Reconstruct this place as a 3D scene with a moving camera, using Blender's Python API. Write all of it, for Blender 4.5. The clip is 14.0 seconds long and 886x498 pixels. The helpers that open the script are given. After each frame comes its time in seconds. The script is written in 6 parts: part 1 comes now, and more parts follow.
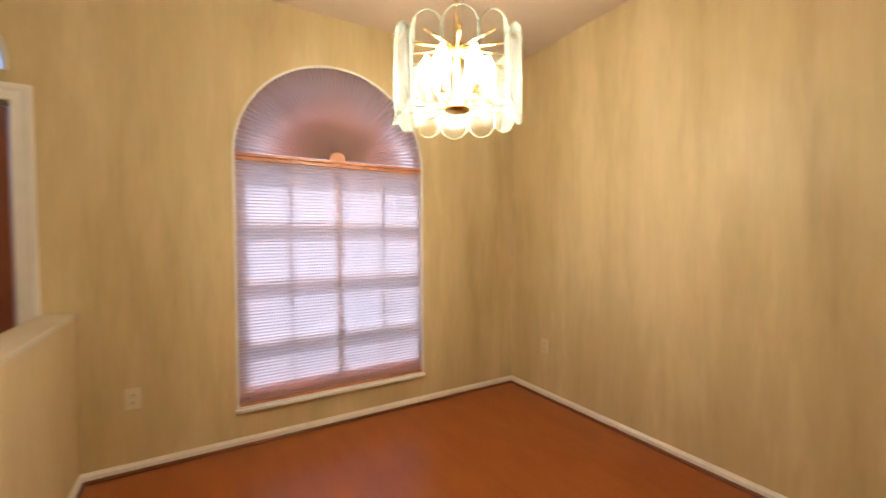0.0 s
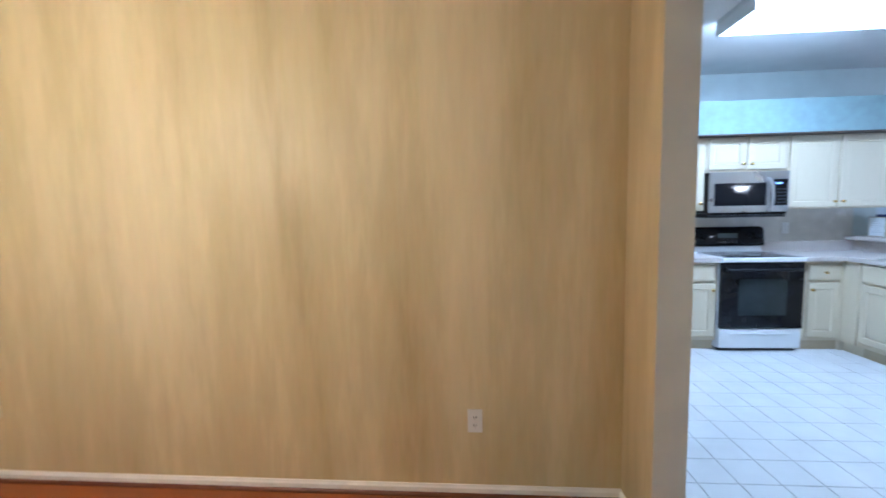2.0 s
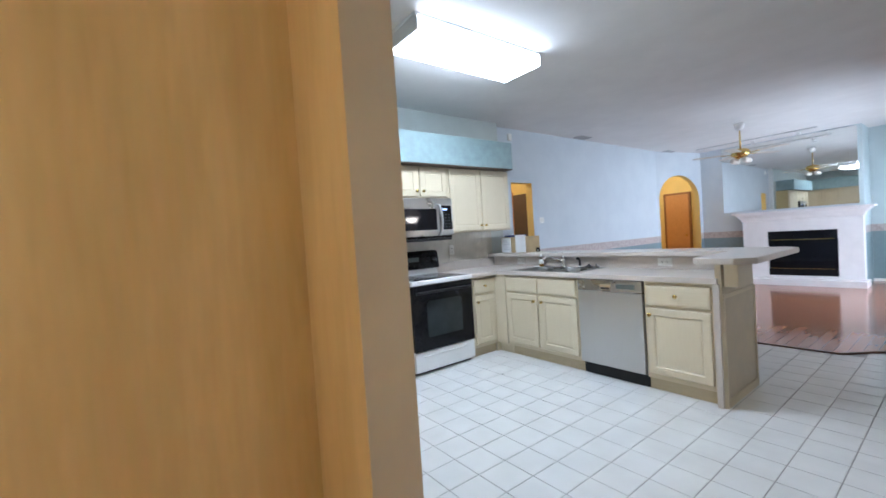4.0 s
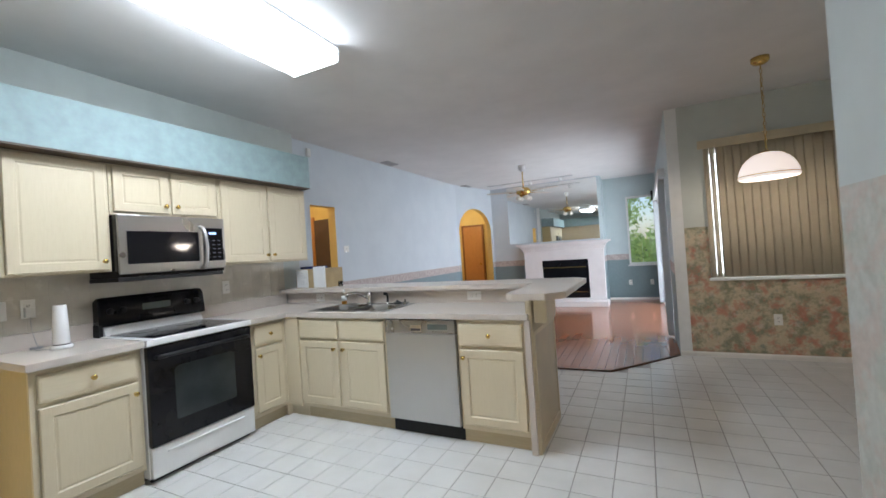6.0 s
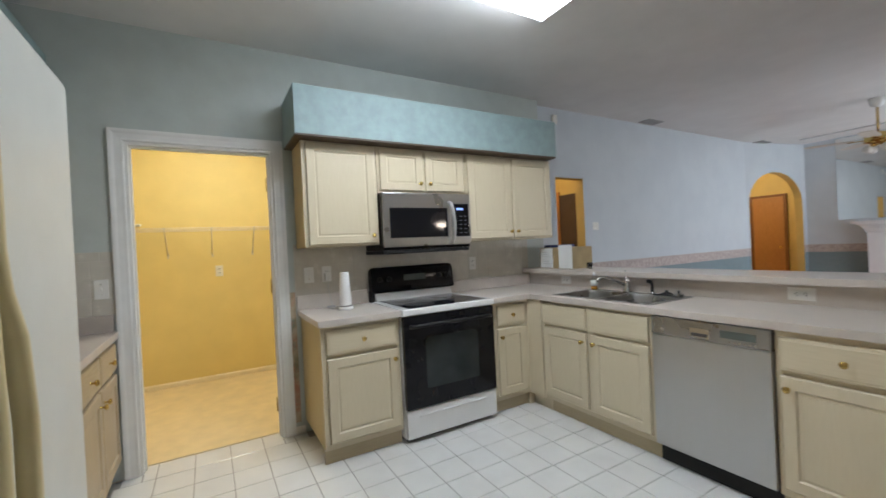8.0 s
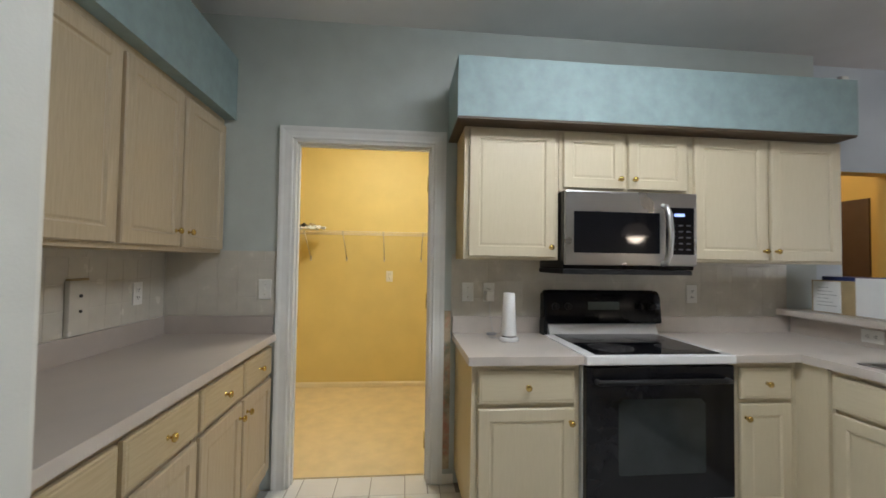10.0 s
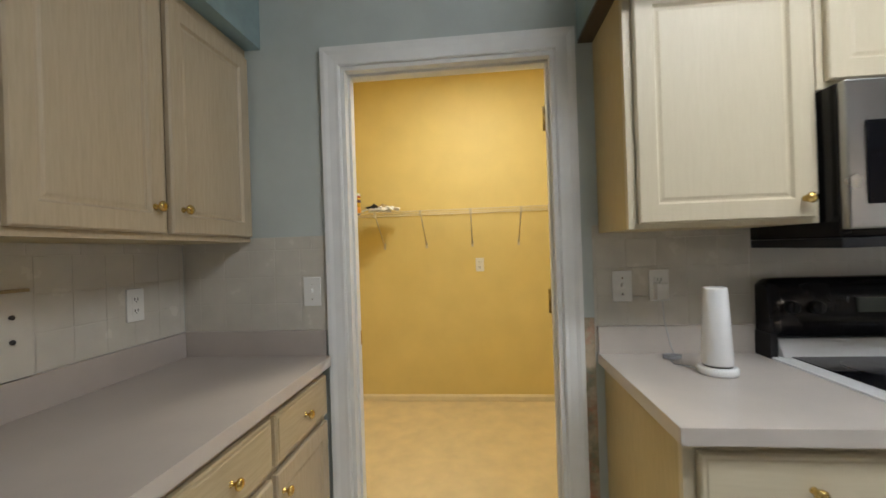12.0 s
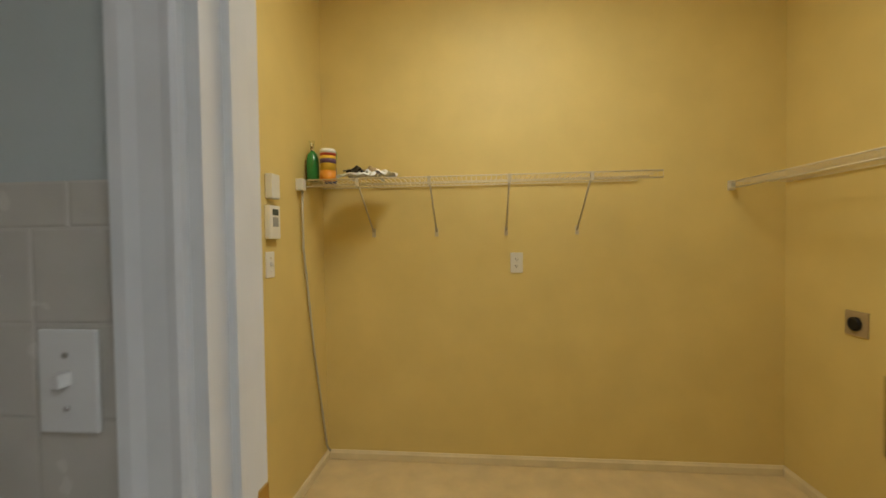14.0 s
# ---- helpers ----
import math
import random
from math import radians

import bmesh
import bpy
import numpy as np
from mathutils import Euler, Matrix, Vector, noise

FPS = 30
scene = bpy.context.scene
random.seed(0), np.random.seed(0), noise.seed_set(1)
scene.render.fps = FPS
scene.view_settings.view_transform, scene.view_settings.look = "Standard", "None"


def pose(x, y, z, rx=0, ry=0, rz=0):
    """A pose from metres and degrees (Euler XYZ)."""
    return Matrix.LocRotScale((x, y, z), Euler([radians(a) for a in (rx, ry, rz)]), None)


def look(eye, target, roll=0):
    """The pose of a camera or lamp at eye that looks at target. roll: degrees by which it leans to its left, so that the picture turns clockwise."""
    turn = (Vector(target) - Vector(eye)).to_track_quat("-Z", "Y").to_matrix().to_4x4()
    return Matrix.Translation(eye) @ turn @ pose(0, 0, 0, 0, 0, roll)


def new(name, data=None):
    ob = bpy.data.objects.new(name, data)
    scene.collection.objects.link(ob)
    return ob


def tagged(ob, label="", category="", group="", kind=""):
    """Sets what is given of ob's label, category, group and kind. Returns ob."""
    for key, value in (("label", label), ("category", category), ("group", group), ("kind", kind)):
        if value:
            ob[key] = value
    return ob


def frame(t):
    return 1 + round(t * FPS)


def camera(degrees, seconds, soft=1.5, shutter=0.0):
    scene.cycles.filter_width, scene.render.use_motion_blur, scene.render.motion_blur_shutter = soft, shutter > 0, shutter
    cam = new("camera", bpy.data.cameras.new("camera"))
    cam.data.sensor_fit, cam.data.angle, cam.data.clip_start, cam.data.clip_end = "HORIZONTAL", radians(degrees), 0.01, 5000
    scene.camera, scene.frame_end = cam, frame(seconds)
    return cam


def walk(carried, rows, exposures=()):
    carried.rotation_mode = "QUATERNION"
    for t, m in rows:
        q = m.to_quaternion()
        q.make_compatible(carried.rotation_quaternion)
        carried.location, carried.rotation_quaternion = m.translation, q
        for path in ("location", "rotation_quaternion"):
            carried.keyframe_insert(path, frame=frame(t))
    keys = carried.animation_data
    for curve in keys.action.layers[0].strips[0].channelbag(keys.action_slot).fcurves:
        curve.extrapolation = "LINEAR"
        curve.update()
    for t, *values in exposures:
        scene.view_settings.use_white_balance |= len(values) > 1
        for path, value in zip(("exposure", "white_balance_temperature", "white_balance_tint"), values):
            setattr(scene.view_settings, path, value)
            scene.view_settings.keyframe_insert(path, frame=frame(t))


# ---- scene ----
cam = camera(95.1, 14.0, 1.6, 0.3)
PATH = [
    (0, (-5.126, 2.578, 1.288), (-4.105, 4.297, 1.228), -0.3),
    (0.5, (-5.019, 2.595, 1.295), (-3.536, 3.935, 1.228), -1.2),
    (1, (-4.868, 2.55, 1.281), (-3.127, 3.53, 1.207), -2.8),
    (1.5, (-4.756, 2.428, 1.337), (-2.84, 2.994, 1.249), 0.1),
    (2, (-4.690, 2.370, 1.400), (-2.703, 2.517, 1.222), -1.1),
    (2.5, (-4.461, 2.289, 1.366), (-2.492, 1.949, 1.296), -3.6),
    (4.8, (-3.758, 1.817, 1.319), (-2.296, 0.454, 1.265), -2.6),
    (5, (-3.725, 1.741, 1.327), (-2.285, 0.354, 1.291), -2.7),
    (5.5, (-3.635, 1.575, 1.332), (-2.387, 0.014, 1.259), -1.9),
    (6, (-3.52, 1.444, 1.346), (-2.63, -0.346, 1.367), -3.8),
    (6.5, (-3.405, 1.304, 1.329), (-2.384, -0.415, 1.276), -2.6),
    (7, (-3.358, 1.197, 1.331), (-1.923, -0.196, 1.324), -0.9),
    (7.5, (-3.287, 1.132, 1.316), (-1.689, -0.069, 1.249), -1.9),
    (8, (-3.16, 1.107, 1.334), (-1.43, 0.104, 1.322), -2.8),
    (8.5, (-3.032, 1.071, 1.335), (-1.171, 0.341, 1.286), -2.7),
    (8.7, (-2.98, 1.033, 1.352), (-1.076, 0.423, 1.302), -2.2),
    (10.8, (-2.143, 0.832, 1.352), (-0.143, 0.853, 1.368), 1.6),
    (11, (-2.049, 0.842, 1.34), (-0.052, 0.933, 1.319), 1.1),
    (11.5, (-1.834, 0.919, 1.349), (0.164, 0.986, 1.414), -1.7),
    (12, (-1.6, 0.976, 1.328), (0.39, 1.172, 1.331), -1.9),
    (12.5, (-1.31, 1.02, 1.341), (0.674, 1.271, 1.363), -1.4),
    (13, (-1.01, 1.094, 1.345), (0.982, 1.259, 1.409), -2.0),
    (13.5, (-0.715, 1.155, 1.327), (1.279, 1.308, 1.356), -0.7),
    (14, (-0.422, 1.208, 1.329), (1.568, 1.397, 1.28), -0.8),
]
walk(cam, [(t, look(eye, target, roll)) for t, eye, target, roll in PATH],
     [(0, 0.1, 5400, 10), (1.0, 0.2, 5250, 10), (1.5, 0.3, 4750, 9), (2.0, 0.4, 4400, 9), (2.5, 0.3, 4400, 8), (3.6, 0.25, 5200, 10), (4.8, 0.24, 5600, 11), (6.0, 0.04, 5950, 11), (6.6, 0.0, 6000, 11), (8.0, -0.35, 6150, 11), (8.7, -0.65, 6350, 11), (10.8, -0.52, 6350, 12), (12.5, -0.62, 6400, 12), (13.3, -0.85, 6500, 12), (14, -1.1, 6350, 11)])

# ---- world, sun, large lights ----
H = 2.82
HD = 2.77
world = bpy.data.worlds.new("world")
scene.world = world
world.use_nodes = True
wn = world.node_tree.nodes
wl = world.node_tree.links
sky = wn.new("ShaderNodeTexSky")
sky.sky_type, sky.sun_disc = "NISHITA", False
sky.sun_elevation, sky.sun_rotation = radians(69), radians(-27)
wn["Background"].inputs["Strength"].default_value = 0.15
wl.new(sky.outputs["Color"], wn["Background"].inputs["Color"])


def lamp(name, kind, m, power, color, size=0.2, size_y=None):
    d = bpy.data.lights.new(name, kind)
    d.energy, d.color = power, color
    if kind == "AREA":
        d.shape = "RECTANGLE"
        d.size, d.size_y = size, size_y or size
    elif kind == "SUN":
        d.angle = radians(size)
    else:
        d.shadow_soft_size = size
    ob = new(name, d)
    ob.matrix_world = m
    return ob


SUN = lamp("sun", "SUN", look((0, 0, 30), (5, -14, 0)), 5.0, (1.0, 0.96, 0.9), 2.0)
lamp("kitchen_light", "AREA", pose(-1.51, -0.14, 2.675), 36, (0.93, 0.97, 1.0), 0.40, 1.2)
for side in (-1, 1):
    lamp("kitchen_light_side", "AREA", pose(-1.51 + side * 0.222, -0.14, 2.75, 0, side * -75, 0), 3.2, (0.93, 0.97, 1.0), 0.07, 1.2)
lamp("dining_light", "POINT", pose(-4.21, 4.0, 1.96), 82, (1.0, 0.73, 0.37), 0.10)
lamp("laundry_light", "AREA", pose(0.80, 1.02, 2.85), 38, (1.0, 0.95, 0.80), 0.5, 0.5)
lamp("dining_window_light", "AREA", pose(-4.35, 5.75, 1.35, -90), 5.0, (0.74, 0.86, 1.0), 1.25, 1.5)
lamp("patio_door_light", "AREA", pose(-4.1, -6.6, 1.1, 90, 0, -90), 86, (0.92, 0.96, 1.0), 3.0, 2.0)
lamp("nook_window_light", "AREA", pose(-4.72, -4.2, 1.6, 90), 22, (0.95, 0.97, 1.0), 1.1, 1.4)
lamp("pendant_bulb", "POINT", pose(-4.49, -2.85, 1.83), 52, (1.0, 0.84, 0.66), 0.13)
# Added unseen lamps without fixtures, to brighten hall, passage and entrance.
lamp("hall_fill", "POINT", pose(1.0, -8.0, 2.5), 32, (1.0, 0.83, 0.55), 0.1)
lamp("passage_fill", "POINT", pose(0.8, -2.5, 2.4), 13, (1.0, 0.83, 0.58), 0.1)
lamp("foyer_fill", "POINT", pose(-7.0, 3.6, 2.6), 20, (1.0, 0.75, 0.42), 0.15)

# ---- materials ----


def nodes_of(name):
    m = bpy.data.materials.new(name)
    m.use_nodes = True
    nt = m.node_tree
    return m, nt, nt.nodes["Principled BSDF"]


def noise_node(nt, scale=(1, 1, 1), size=5.0, detail=4.0, rough=0.55, space="world"):
    n = nt.nodes.new("ShaderNodeTexNoise")
    n.inputs["Scale"].default_value, n.inputs["Detail"].default_value, n.inputs["Roughness"].default_value = size, detail, rough
    mp = nt.nodes.new("ShaderNodeMapping")
    mp.inputs["Scale"].default_value = scale
    if space == "world":
        g = nt.nodes.new("ShaderNodeNewGeometry")
        nt.links.new(g.outputs["Position"], mp.inputs["Vector"])
    else:
        g = nt.nodes.new("ShaderNodeTexCoord")
        nt.links.new(g.outputs["Object"], mp.inputs["Vector"])
    nt.links.new(mp.outputs["Vector"], n.inputs["Vector"])
    return n


def ramp_node(nt, fac, stops, mode="LINEAR"):
    r = nt.nodes.new("ShaderNodeValToRGB")
    r.color_ramp.interpolation = mode
    e = r.color_ramp.elements
    while len(e) < len(stops):
        e.new(0.5)
    for k, (p, c) in enumerate(stops):
        e[k].position, e[k].color = p, (*c, 1)
    nt.links.new(fac, r.inputs["Fac"])
    return r.outputs["Color"]


def mix_node(nt, fac, a, b, mode="MIX"):
    m = nt.nodes.new("ShaderNodeMix")
    m.data_type, m.blend_type = "RGBA", mode
    for sock, v in ((m.inputs["Factor"], fac), (m.inputs["A"], a), (m.inputs["B"], b)):
        if isinstance(v, (int, float)):
            sock.default_value = v
        elif isinstance(v, tuple):
            sock.default_value = (*v, 1)
        else:
            nt.links.new(v, sock)
    return m.outputs["Result"]


def math_node(nt, op, a, b=0.0):
    m = nt.nodes.new("ShaderNodeMath")
    m.operation = op
    for sock, v in ((m.inputs[0], a), (m.inputs[1], b)):
        if isinstance(v, (int, float)):
            sock.default_value = v
        else:
            nt.links.new(v, sock)
    return m.outputs[0]


def bump_node(nt, bsdf, height, strength=0.2, dist=0.002):
    b = nt.nodes.new("ShaderNodeBump")
    b.inputs["Strength"].default_value, b.inputs["Distance"].default_value = strength, dist
    nt.links.new(height, b.inputs["Height"])
    nt.links.new(b.outputs["Normal"], bsdf.inputs["Normal"])


def plain(name, col, rough=0.5, metal=0.0, var=0.06, size=8.0, fine=120.0, bump=0.08, stretch=(1, 1, 1), space="world", rv=0.08, emit=None, spec=0.5):
    """A surface of one colour with slow stains and fine grain."""
    m, nt, b = nodes_of(name)
    a = noise_node(nt, stretch, size, 3, 0.5, space)
    f = noise_node(nt, stretch, fine, 3, 0.6, space)
    dark = tuple(c * (1 - 1.6 * var) for c in col)
    lite = tuple(min(1, c * (1 + var)) for c in col)
    c1 = ramp_node(nt, a.outputs["Fac"], [(0.3, dark), (0.7, lite)])
    c2 = mix_node(nt, 0.35 * var / 0.06 * 0.2, c1, f.outputs["Color"], "SOFT_LIGHT")
    nt.links.new(c2, b.inputs["Base Color"])
    b.inputs["Metallic"].default_value = metal
    b.inputs["Specular IOR Level"].default_value = spec
    r = math_node(nt, "MULTIPLY_ADD", a.outputs["Fac"], rv * 2)
    r.node.inputs[2].default_value = max(0.02, rough - rv)
    nt.links.new(r, b.inputs["Roughness"])
    if bump:
        bump_node(nt, b, f.outputs["Fac"], bump)
    if emit:
        b.inputs["Emission Color"].default_value = (*emit[0], 1)
        b.inputs["Emission Strength"].default_value = emit[1]
    return m


def oak(name, light, dark, along="z", rough=0.45):
    """Wood with grain along one axis of its object."""
    m, nt, b = nodes_of(name)
    s = {"z": (1, 1, 0.08), "x": (0.08, 1, 1), "y": (1, 0.08, 1)}[along]
    g = noise_node(nt, s, 130, 4, 0.6, "object")
    w = noise_node(nt, s, 9, 3, 0.5, "object")
    c = ramp_node(nt, g.outputs["Fac"], [(0.3, dark), (0.62, light)])
    c = mix_node(nt, 0.25, c, ramp_node(nt, w.outputs["Fac"], [(0.3, dark), (0.7, light)]))
    nt.links.new(c, b.inputs["Base Color"])
    b.inputs["Roughness"].default_value = rough
    bump_node(nt, b, g.outputs["Fac"], 0.05, 0.0005)
    return m


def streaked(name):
    """Cream wallpaper with fine grain and painted-in light streaks from the chandelier glass."""
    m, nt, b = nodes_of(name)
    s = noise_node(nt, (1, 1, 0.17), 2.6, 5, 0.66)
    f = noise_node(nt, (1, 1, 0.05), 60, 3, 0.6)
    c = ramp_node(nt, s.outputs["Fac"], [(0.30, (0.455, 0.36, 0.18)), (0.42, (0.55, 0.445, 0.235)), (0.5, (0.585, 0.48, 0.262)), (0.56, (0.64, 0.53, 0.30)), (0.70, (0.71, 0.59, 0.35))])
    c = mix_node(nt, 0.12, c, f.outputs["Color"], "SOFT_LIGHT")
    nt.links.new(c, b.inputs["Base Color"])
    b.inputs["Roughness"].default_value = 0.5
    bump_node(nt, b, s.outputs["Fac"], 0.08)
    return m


def planks(name, cols, rough, wide=0.13, long=1.2, turn=0.0, gloss=0.5):
    m, nt, b = nodes_of(name)
    g = nt.nodes.new("ShaderNodeNewGeometry")
    mp = nt.nodes.new("ShaderNodeMapping")
    mp.inputs["Rotation"].default_value = (0, 0, turn)
    br = nt.nodes.new("ShaderNodeTexBrick")
    br.inputs["Scale"].default_value = 1.0
    br.inputs["Mortar Size"].default_value = 0.0012
    br.inputs["Brick Width"].default_value, br.inputs["Row Height"].default_value = long, wide
    br.inputs["Color1"].default_value, br.inputs["Color2"].default_value = (*cols[0], 1), (*cols[1], 1)
    br.inputs["Mortar"].default_value = (*[v * 0.35 for v in cols[0]], 1)
    nt.links.new(g.outputs["Position"], mp.inputs["Vector"])
    nt.links.new(mp.outputs["Vector"], br.inputs["Vector"])
    gr = nt.nodes.new("ShaderNodeTexNoise")
    gr.inputs["Scale"].default_value, gr.inputs["Detail"].default_value = 38, 3
    mg = nt.nodes.new("ShaderNodeMapping")
    mg.inputs["Scale"].default_value = (0.07, 1, 1)
    nt.links.new(mp.outputs["Vector"], mg.inputs["Vector"])
    nt.links.new(mg.outputs["Vector"], gr.inputs["Vector"])
    gc = ramp_node(nt, gr.outputs["Fac"], [(0.15, (0.46, 0.44, 0.42)), (0.85, (0.60, 0.58, 0.56))])
    c = mix_node(nt, 0.3, br.outputs["Color"], gc, "OVERLAY")
    nt.links.new(c, b.inputs["Base Color"])
    st = noise_node(nt, (1, 1, 1), 3, 3)
    nt.links.new(ramp_node(nt, st.outputs["Fac"], [(0.3, (rough * 0.93,) * 3), (0.7, (rough * 1.1,) * 3)]), b.inputs["Roughness"])
    b.inputs["Specular IOR Level"].default_value = gloss
    bump_node(nt, b, br.outputs["Fac"], -0.25, 0.001)
    return m


def laminate(name, lite, dark, rough):
    """Orange-brown boards along y, with slow cloudy figure and faint seams."""
    m, nt, b = nodes_of(name)
    a = noise_node(nt, (1.6, 0.55, 1), 4.5, 3, 0.6)
    g = noise_node(nt, (9, 0.6, 1), 14, 3, 0.6)
    c = ramp_node(nt, a.outputs["Fac"], [(0.32, dark), (0.68, lite)])
    c = mix_node(nt, 0.3, c, ramp_node(nt, g.outputs["Fac"], [(0.3, dark), (0.7, lite)]))
    pos = nt.nodes.new("ShaderNodeNewGeometry")
    sep = nt.nodes.new("ShaderNodeSeparateXYZ")
    nt.links.new(pos.outputs["Position"], sep.inputs[0])
    seam = math_node(nt, "LESS_THAN", math_node(nt, "FRACT", math_node(nt, "MULTIPLY", sep.outputs["X"], 1 / 0.095)), 0.016)
    c = mix_node(nt, math_node(nt, "MULTIPLY", seam, 0.35), c, tuple(v * 0.4 for v in dark))
    nt.links.new(c, b.inputs["Base Color"])
    b.inputs["Roughness"].default_value = rough
    b.inputs["Specular IOR Level"].default_value = 0.35
    return m


def banded(name, levels, base_rough=0.6):
    """A wall painted or papered in bands by height: rows of (top of band, light colour, dark colour, pattern size)."""
    m, nt, b = nodes_of(name)
    g = nt.nodes.new("ShaderNodeNewGeometry")
    sep = nt.nodes.new("ShaderNodeSeparateXYZ")
    nt.links.new(g.outputs["Position"], sep.inputs[0])
    z = sep.outputs["Z"]
    out = None
    for top, lite, dark, size in reversed(levels):
        n = noise_node(nt, (1, 1, 1), size, 4, 0.6)
        c = ramp_node(nt, n.outputs["Fac"], [(0.38, dark), (0.62, lite)])
        out = c if out is None else mix_node(nt, math_node(nt, "LESS_THAN", z, top), out, c)
    nt.links.new(out, b.inputs["Base Color"])
    b.inputs["Roughness"].default_value = base_rough
    f = noise_node(nt, (1, 1, 1), 90, 4, 0.6)
    bump_node(nt, b, f.outputs["Fac"], 0.15)
    return m


def floral(name, upper, top=1.45, ground=(0.52, 0.42, 0.29), faded=0.0):
    """Flowered wallpaper below the rail height, paint above it."""
    m, nt, b = nodes_of(name)
    gpos = nt.nodes.new("ShaderNodeNewGeometry")
    sep = nt.nodes.new("ShaderNodeSeparateXYZ")
    nt.links.new(gpos.outputs["Position"], sep.inputs[0])
    base = noise_node(nt, (1, 1, 1), 30, 3)
    c = ramp_node(nt, base.outputs["Fac"], [(0.3, tuple(v * 0.85 for v in ground)), (0.7, ground)])
    for shift, size, lo, hi, col, amount in ((3.1, 8.5, 0.46, 0.60, (0.16, 0.19, 0.12), 0.75), (17.7, 7.5, 0.50, 0.62, (0.50, 0.19, 0.13), 0.8), (41.3, 10.0, 0.54, 0.66, (0.62, 0.50, 0.40), 0.7), (63.0, 15.0, 0.55, 0.66, (0.24, 0.27, 0.22), 0.7)):
        n = noise_node(nt, (1, 1, 1), size, 6, 0.68)
        for l in list(nt.links):
            if l.to_node == n and l.to_socket.name == "Vector":
                l.from_node.inputs["Location"].default_value = (shift, shift * 0.7, shift * 1.3)
        mask = ramp_node(nt, n.outputs["Fac"], [(lo, (0, 0, 0)), (hi, (amount * (1 - faded),) * 3)])
        c = mix_node(nt, mask, c, col)
    n2 = noise_node(nt, (1, 1, 1), 5, 3)
    up = ramp_node(nt, n2.outputs["Fac"], [(0.3, tuple(v * 0.93 for v in upper)), (0.7, upper)])
    c = mix_node(nt, math_node(nt, "LESS_THAN", sep.outputs["Z"], top), up, c)
    nt.links.new(c, b.inputs["Base Color"])
    b.inputs["Roughness"].default_value = 0.55
    bump_node(nt, b, noise_node(nt, (1, 1, 1), 80, 4).outputs["Fac"], 0.12)
    return m


def brushed(name, col, rough, stretch):
    m, nt, b = nodes_of(name)
    n = noise_node(nt, stretch, 60, 3, 0.6, "object")
    big = noise_node(nt, (1, 1, 1), 5, 3, 0.5, "object")
    nt.links.new(ramp_node(nt, n.outputs["Fac"], [(0.3, tuple(v * 0.985 for v in col)), (0.7, col)]), b.inputs["Base Color"])
    nt.links.new(ramp_node(nt, big.outputs["Fac"], [(0.3, (rough * 0.85,) * 3), (0.7, (rough * 1.25,) * 3)]), b.inputs["Roughness"])
    b.inputs["Metallic"].default_value = 1.0
    bump_node(nt, b, n.outputs["Fac"], 0.015, 0.0003)
    return m


def glassy(name, tint=(1, 1, 1), rough=0.0, mixt=None):
    m, nt, b = nodes_of(name)
    b.inputs["Base Color"].default_value = (*tint, 1)
    b.inputs["Transmission Weight"].default_value = 1.0
    b.inputs["Roughness"].default_value = rough
    b.inputs["IOR"].default_value = 1.45
    return m


def glow(name, col, power):
    m, nt, b = nodes_of(name)
    b.inputs["Base Color"].default_value = (0.8, 0.8, 0.8, 1)
    b.inputs["Emission Color"].default_value = (*col, 1)
    b.inputs["Emission Strength"].default_value = power
    return m


def cloth(name, col, through_col, weight=0.5, stripes=0.0):
    """Thin fabric that lets light through."""
    m, nt, b = nodes_of(name)
    out = nt.nodes["Material Output"]
    t = nt.nodes.new("ShaderNodeBsdfTranslucent")
    d = nt.nodes.new("ShaderNodeBsdfDiffuse")
    n = noise_node(nt, (1, 1, 1), 6, 3)
    nt.links.new(ramp_node(nt, n.outputs["Fac"], [(0.3, tuple(v * 0.9 for v in col)), (0.7, col)]), d.inputs["Color"])
    t.inputs["Color"].default_value = (*through_col, 1)
    x = nt.nodes.new("ShaderNodeMixShader")
    x.inputs[0].default_value = weight
    nt.links.new(d.outputs[0], x.inputs[1])
    nt.links.new(t.outputs[0], x.inputs[2])
    nt.links.new(x.outputs[0], out.inputs["Surface"])
    nt.nodes.remove(b)
    return m


PALE = (0.50, 0.545, 0.52)
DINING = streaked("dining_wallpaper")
KITCHEN = plain("kitchen_wall_paint", PALE, 0.6, var=0.04, size=5, fine=45, bump=0.25)
NOOK = floral("nook_flowered_wallpaper", (0.58, 0.60, 0.55), 1.45, (0.60, 0.50, 0.34))
RAIL = floral("rail_wallpaper", (0.50, 0.54, 0.53), 1.46, (0.50, 0.51, 0.47), 0.72)
STRIP = floral("strip_wallpaper", PALE, 1.05)
BLUE = (0.57, 0.615, 0.65)
LIVING = banded("living_wall_bands", [(0.925, (0.20, 0.26, 0.28), (0.185, 0.245, 0.265), 20), (1.055, (0.52, 0.45, 0.42), (0.38, 0.31, 0.29), 26), (9, BLUE, (0.54, 0.585, 0.625), 3)])
LIVING_N = banded("living_wall_north_bands", [(0.925, (0.21, 0.28, 0.29), (0.195, 0.26, 0.275), 20), (1.055, (0.52, 0.45, 0.42), (0.38, 0.31, 0.29), 26), (9, (0.54, 0.615, 0.62), (0.505, 0.58, 0.59), 3)])
YELLOW = plain("yellow_wall_paint", (0.72, 0.53, 0.18), 0.6, var=0.03, size=4, fine=70, bump=0.15)
LAUNDRY = plain("laundry_wall_paint", (0.73, 0.58, 0.225), 0.6, var=0.03, size=4, fine=70, bump=0.12)
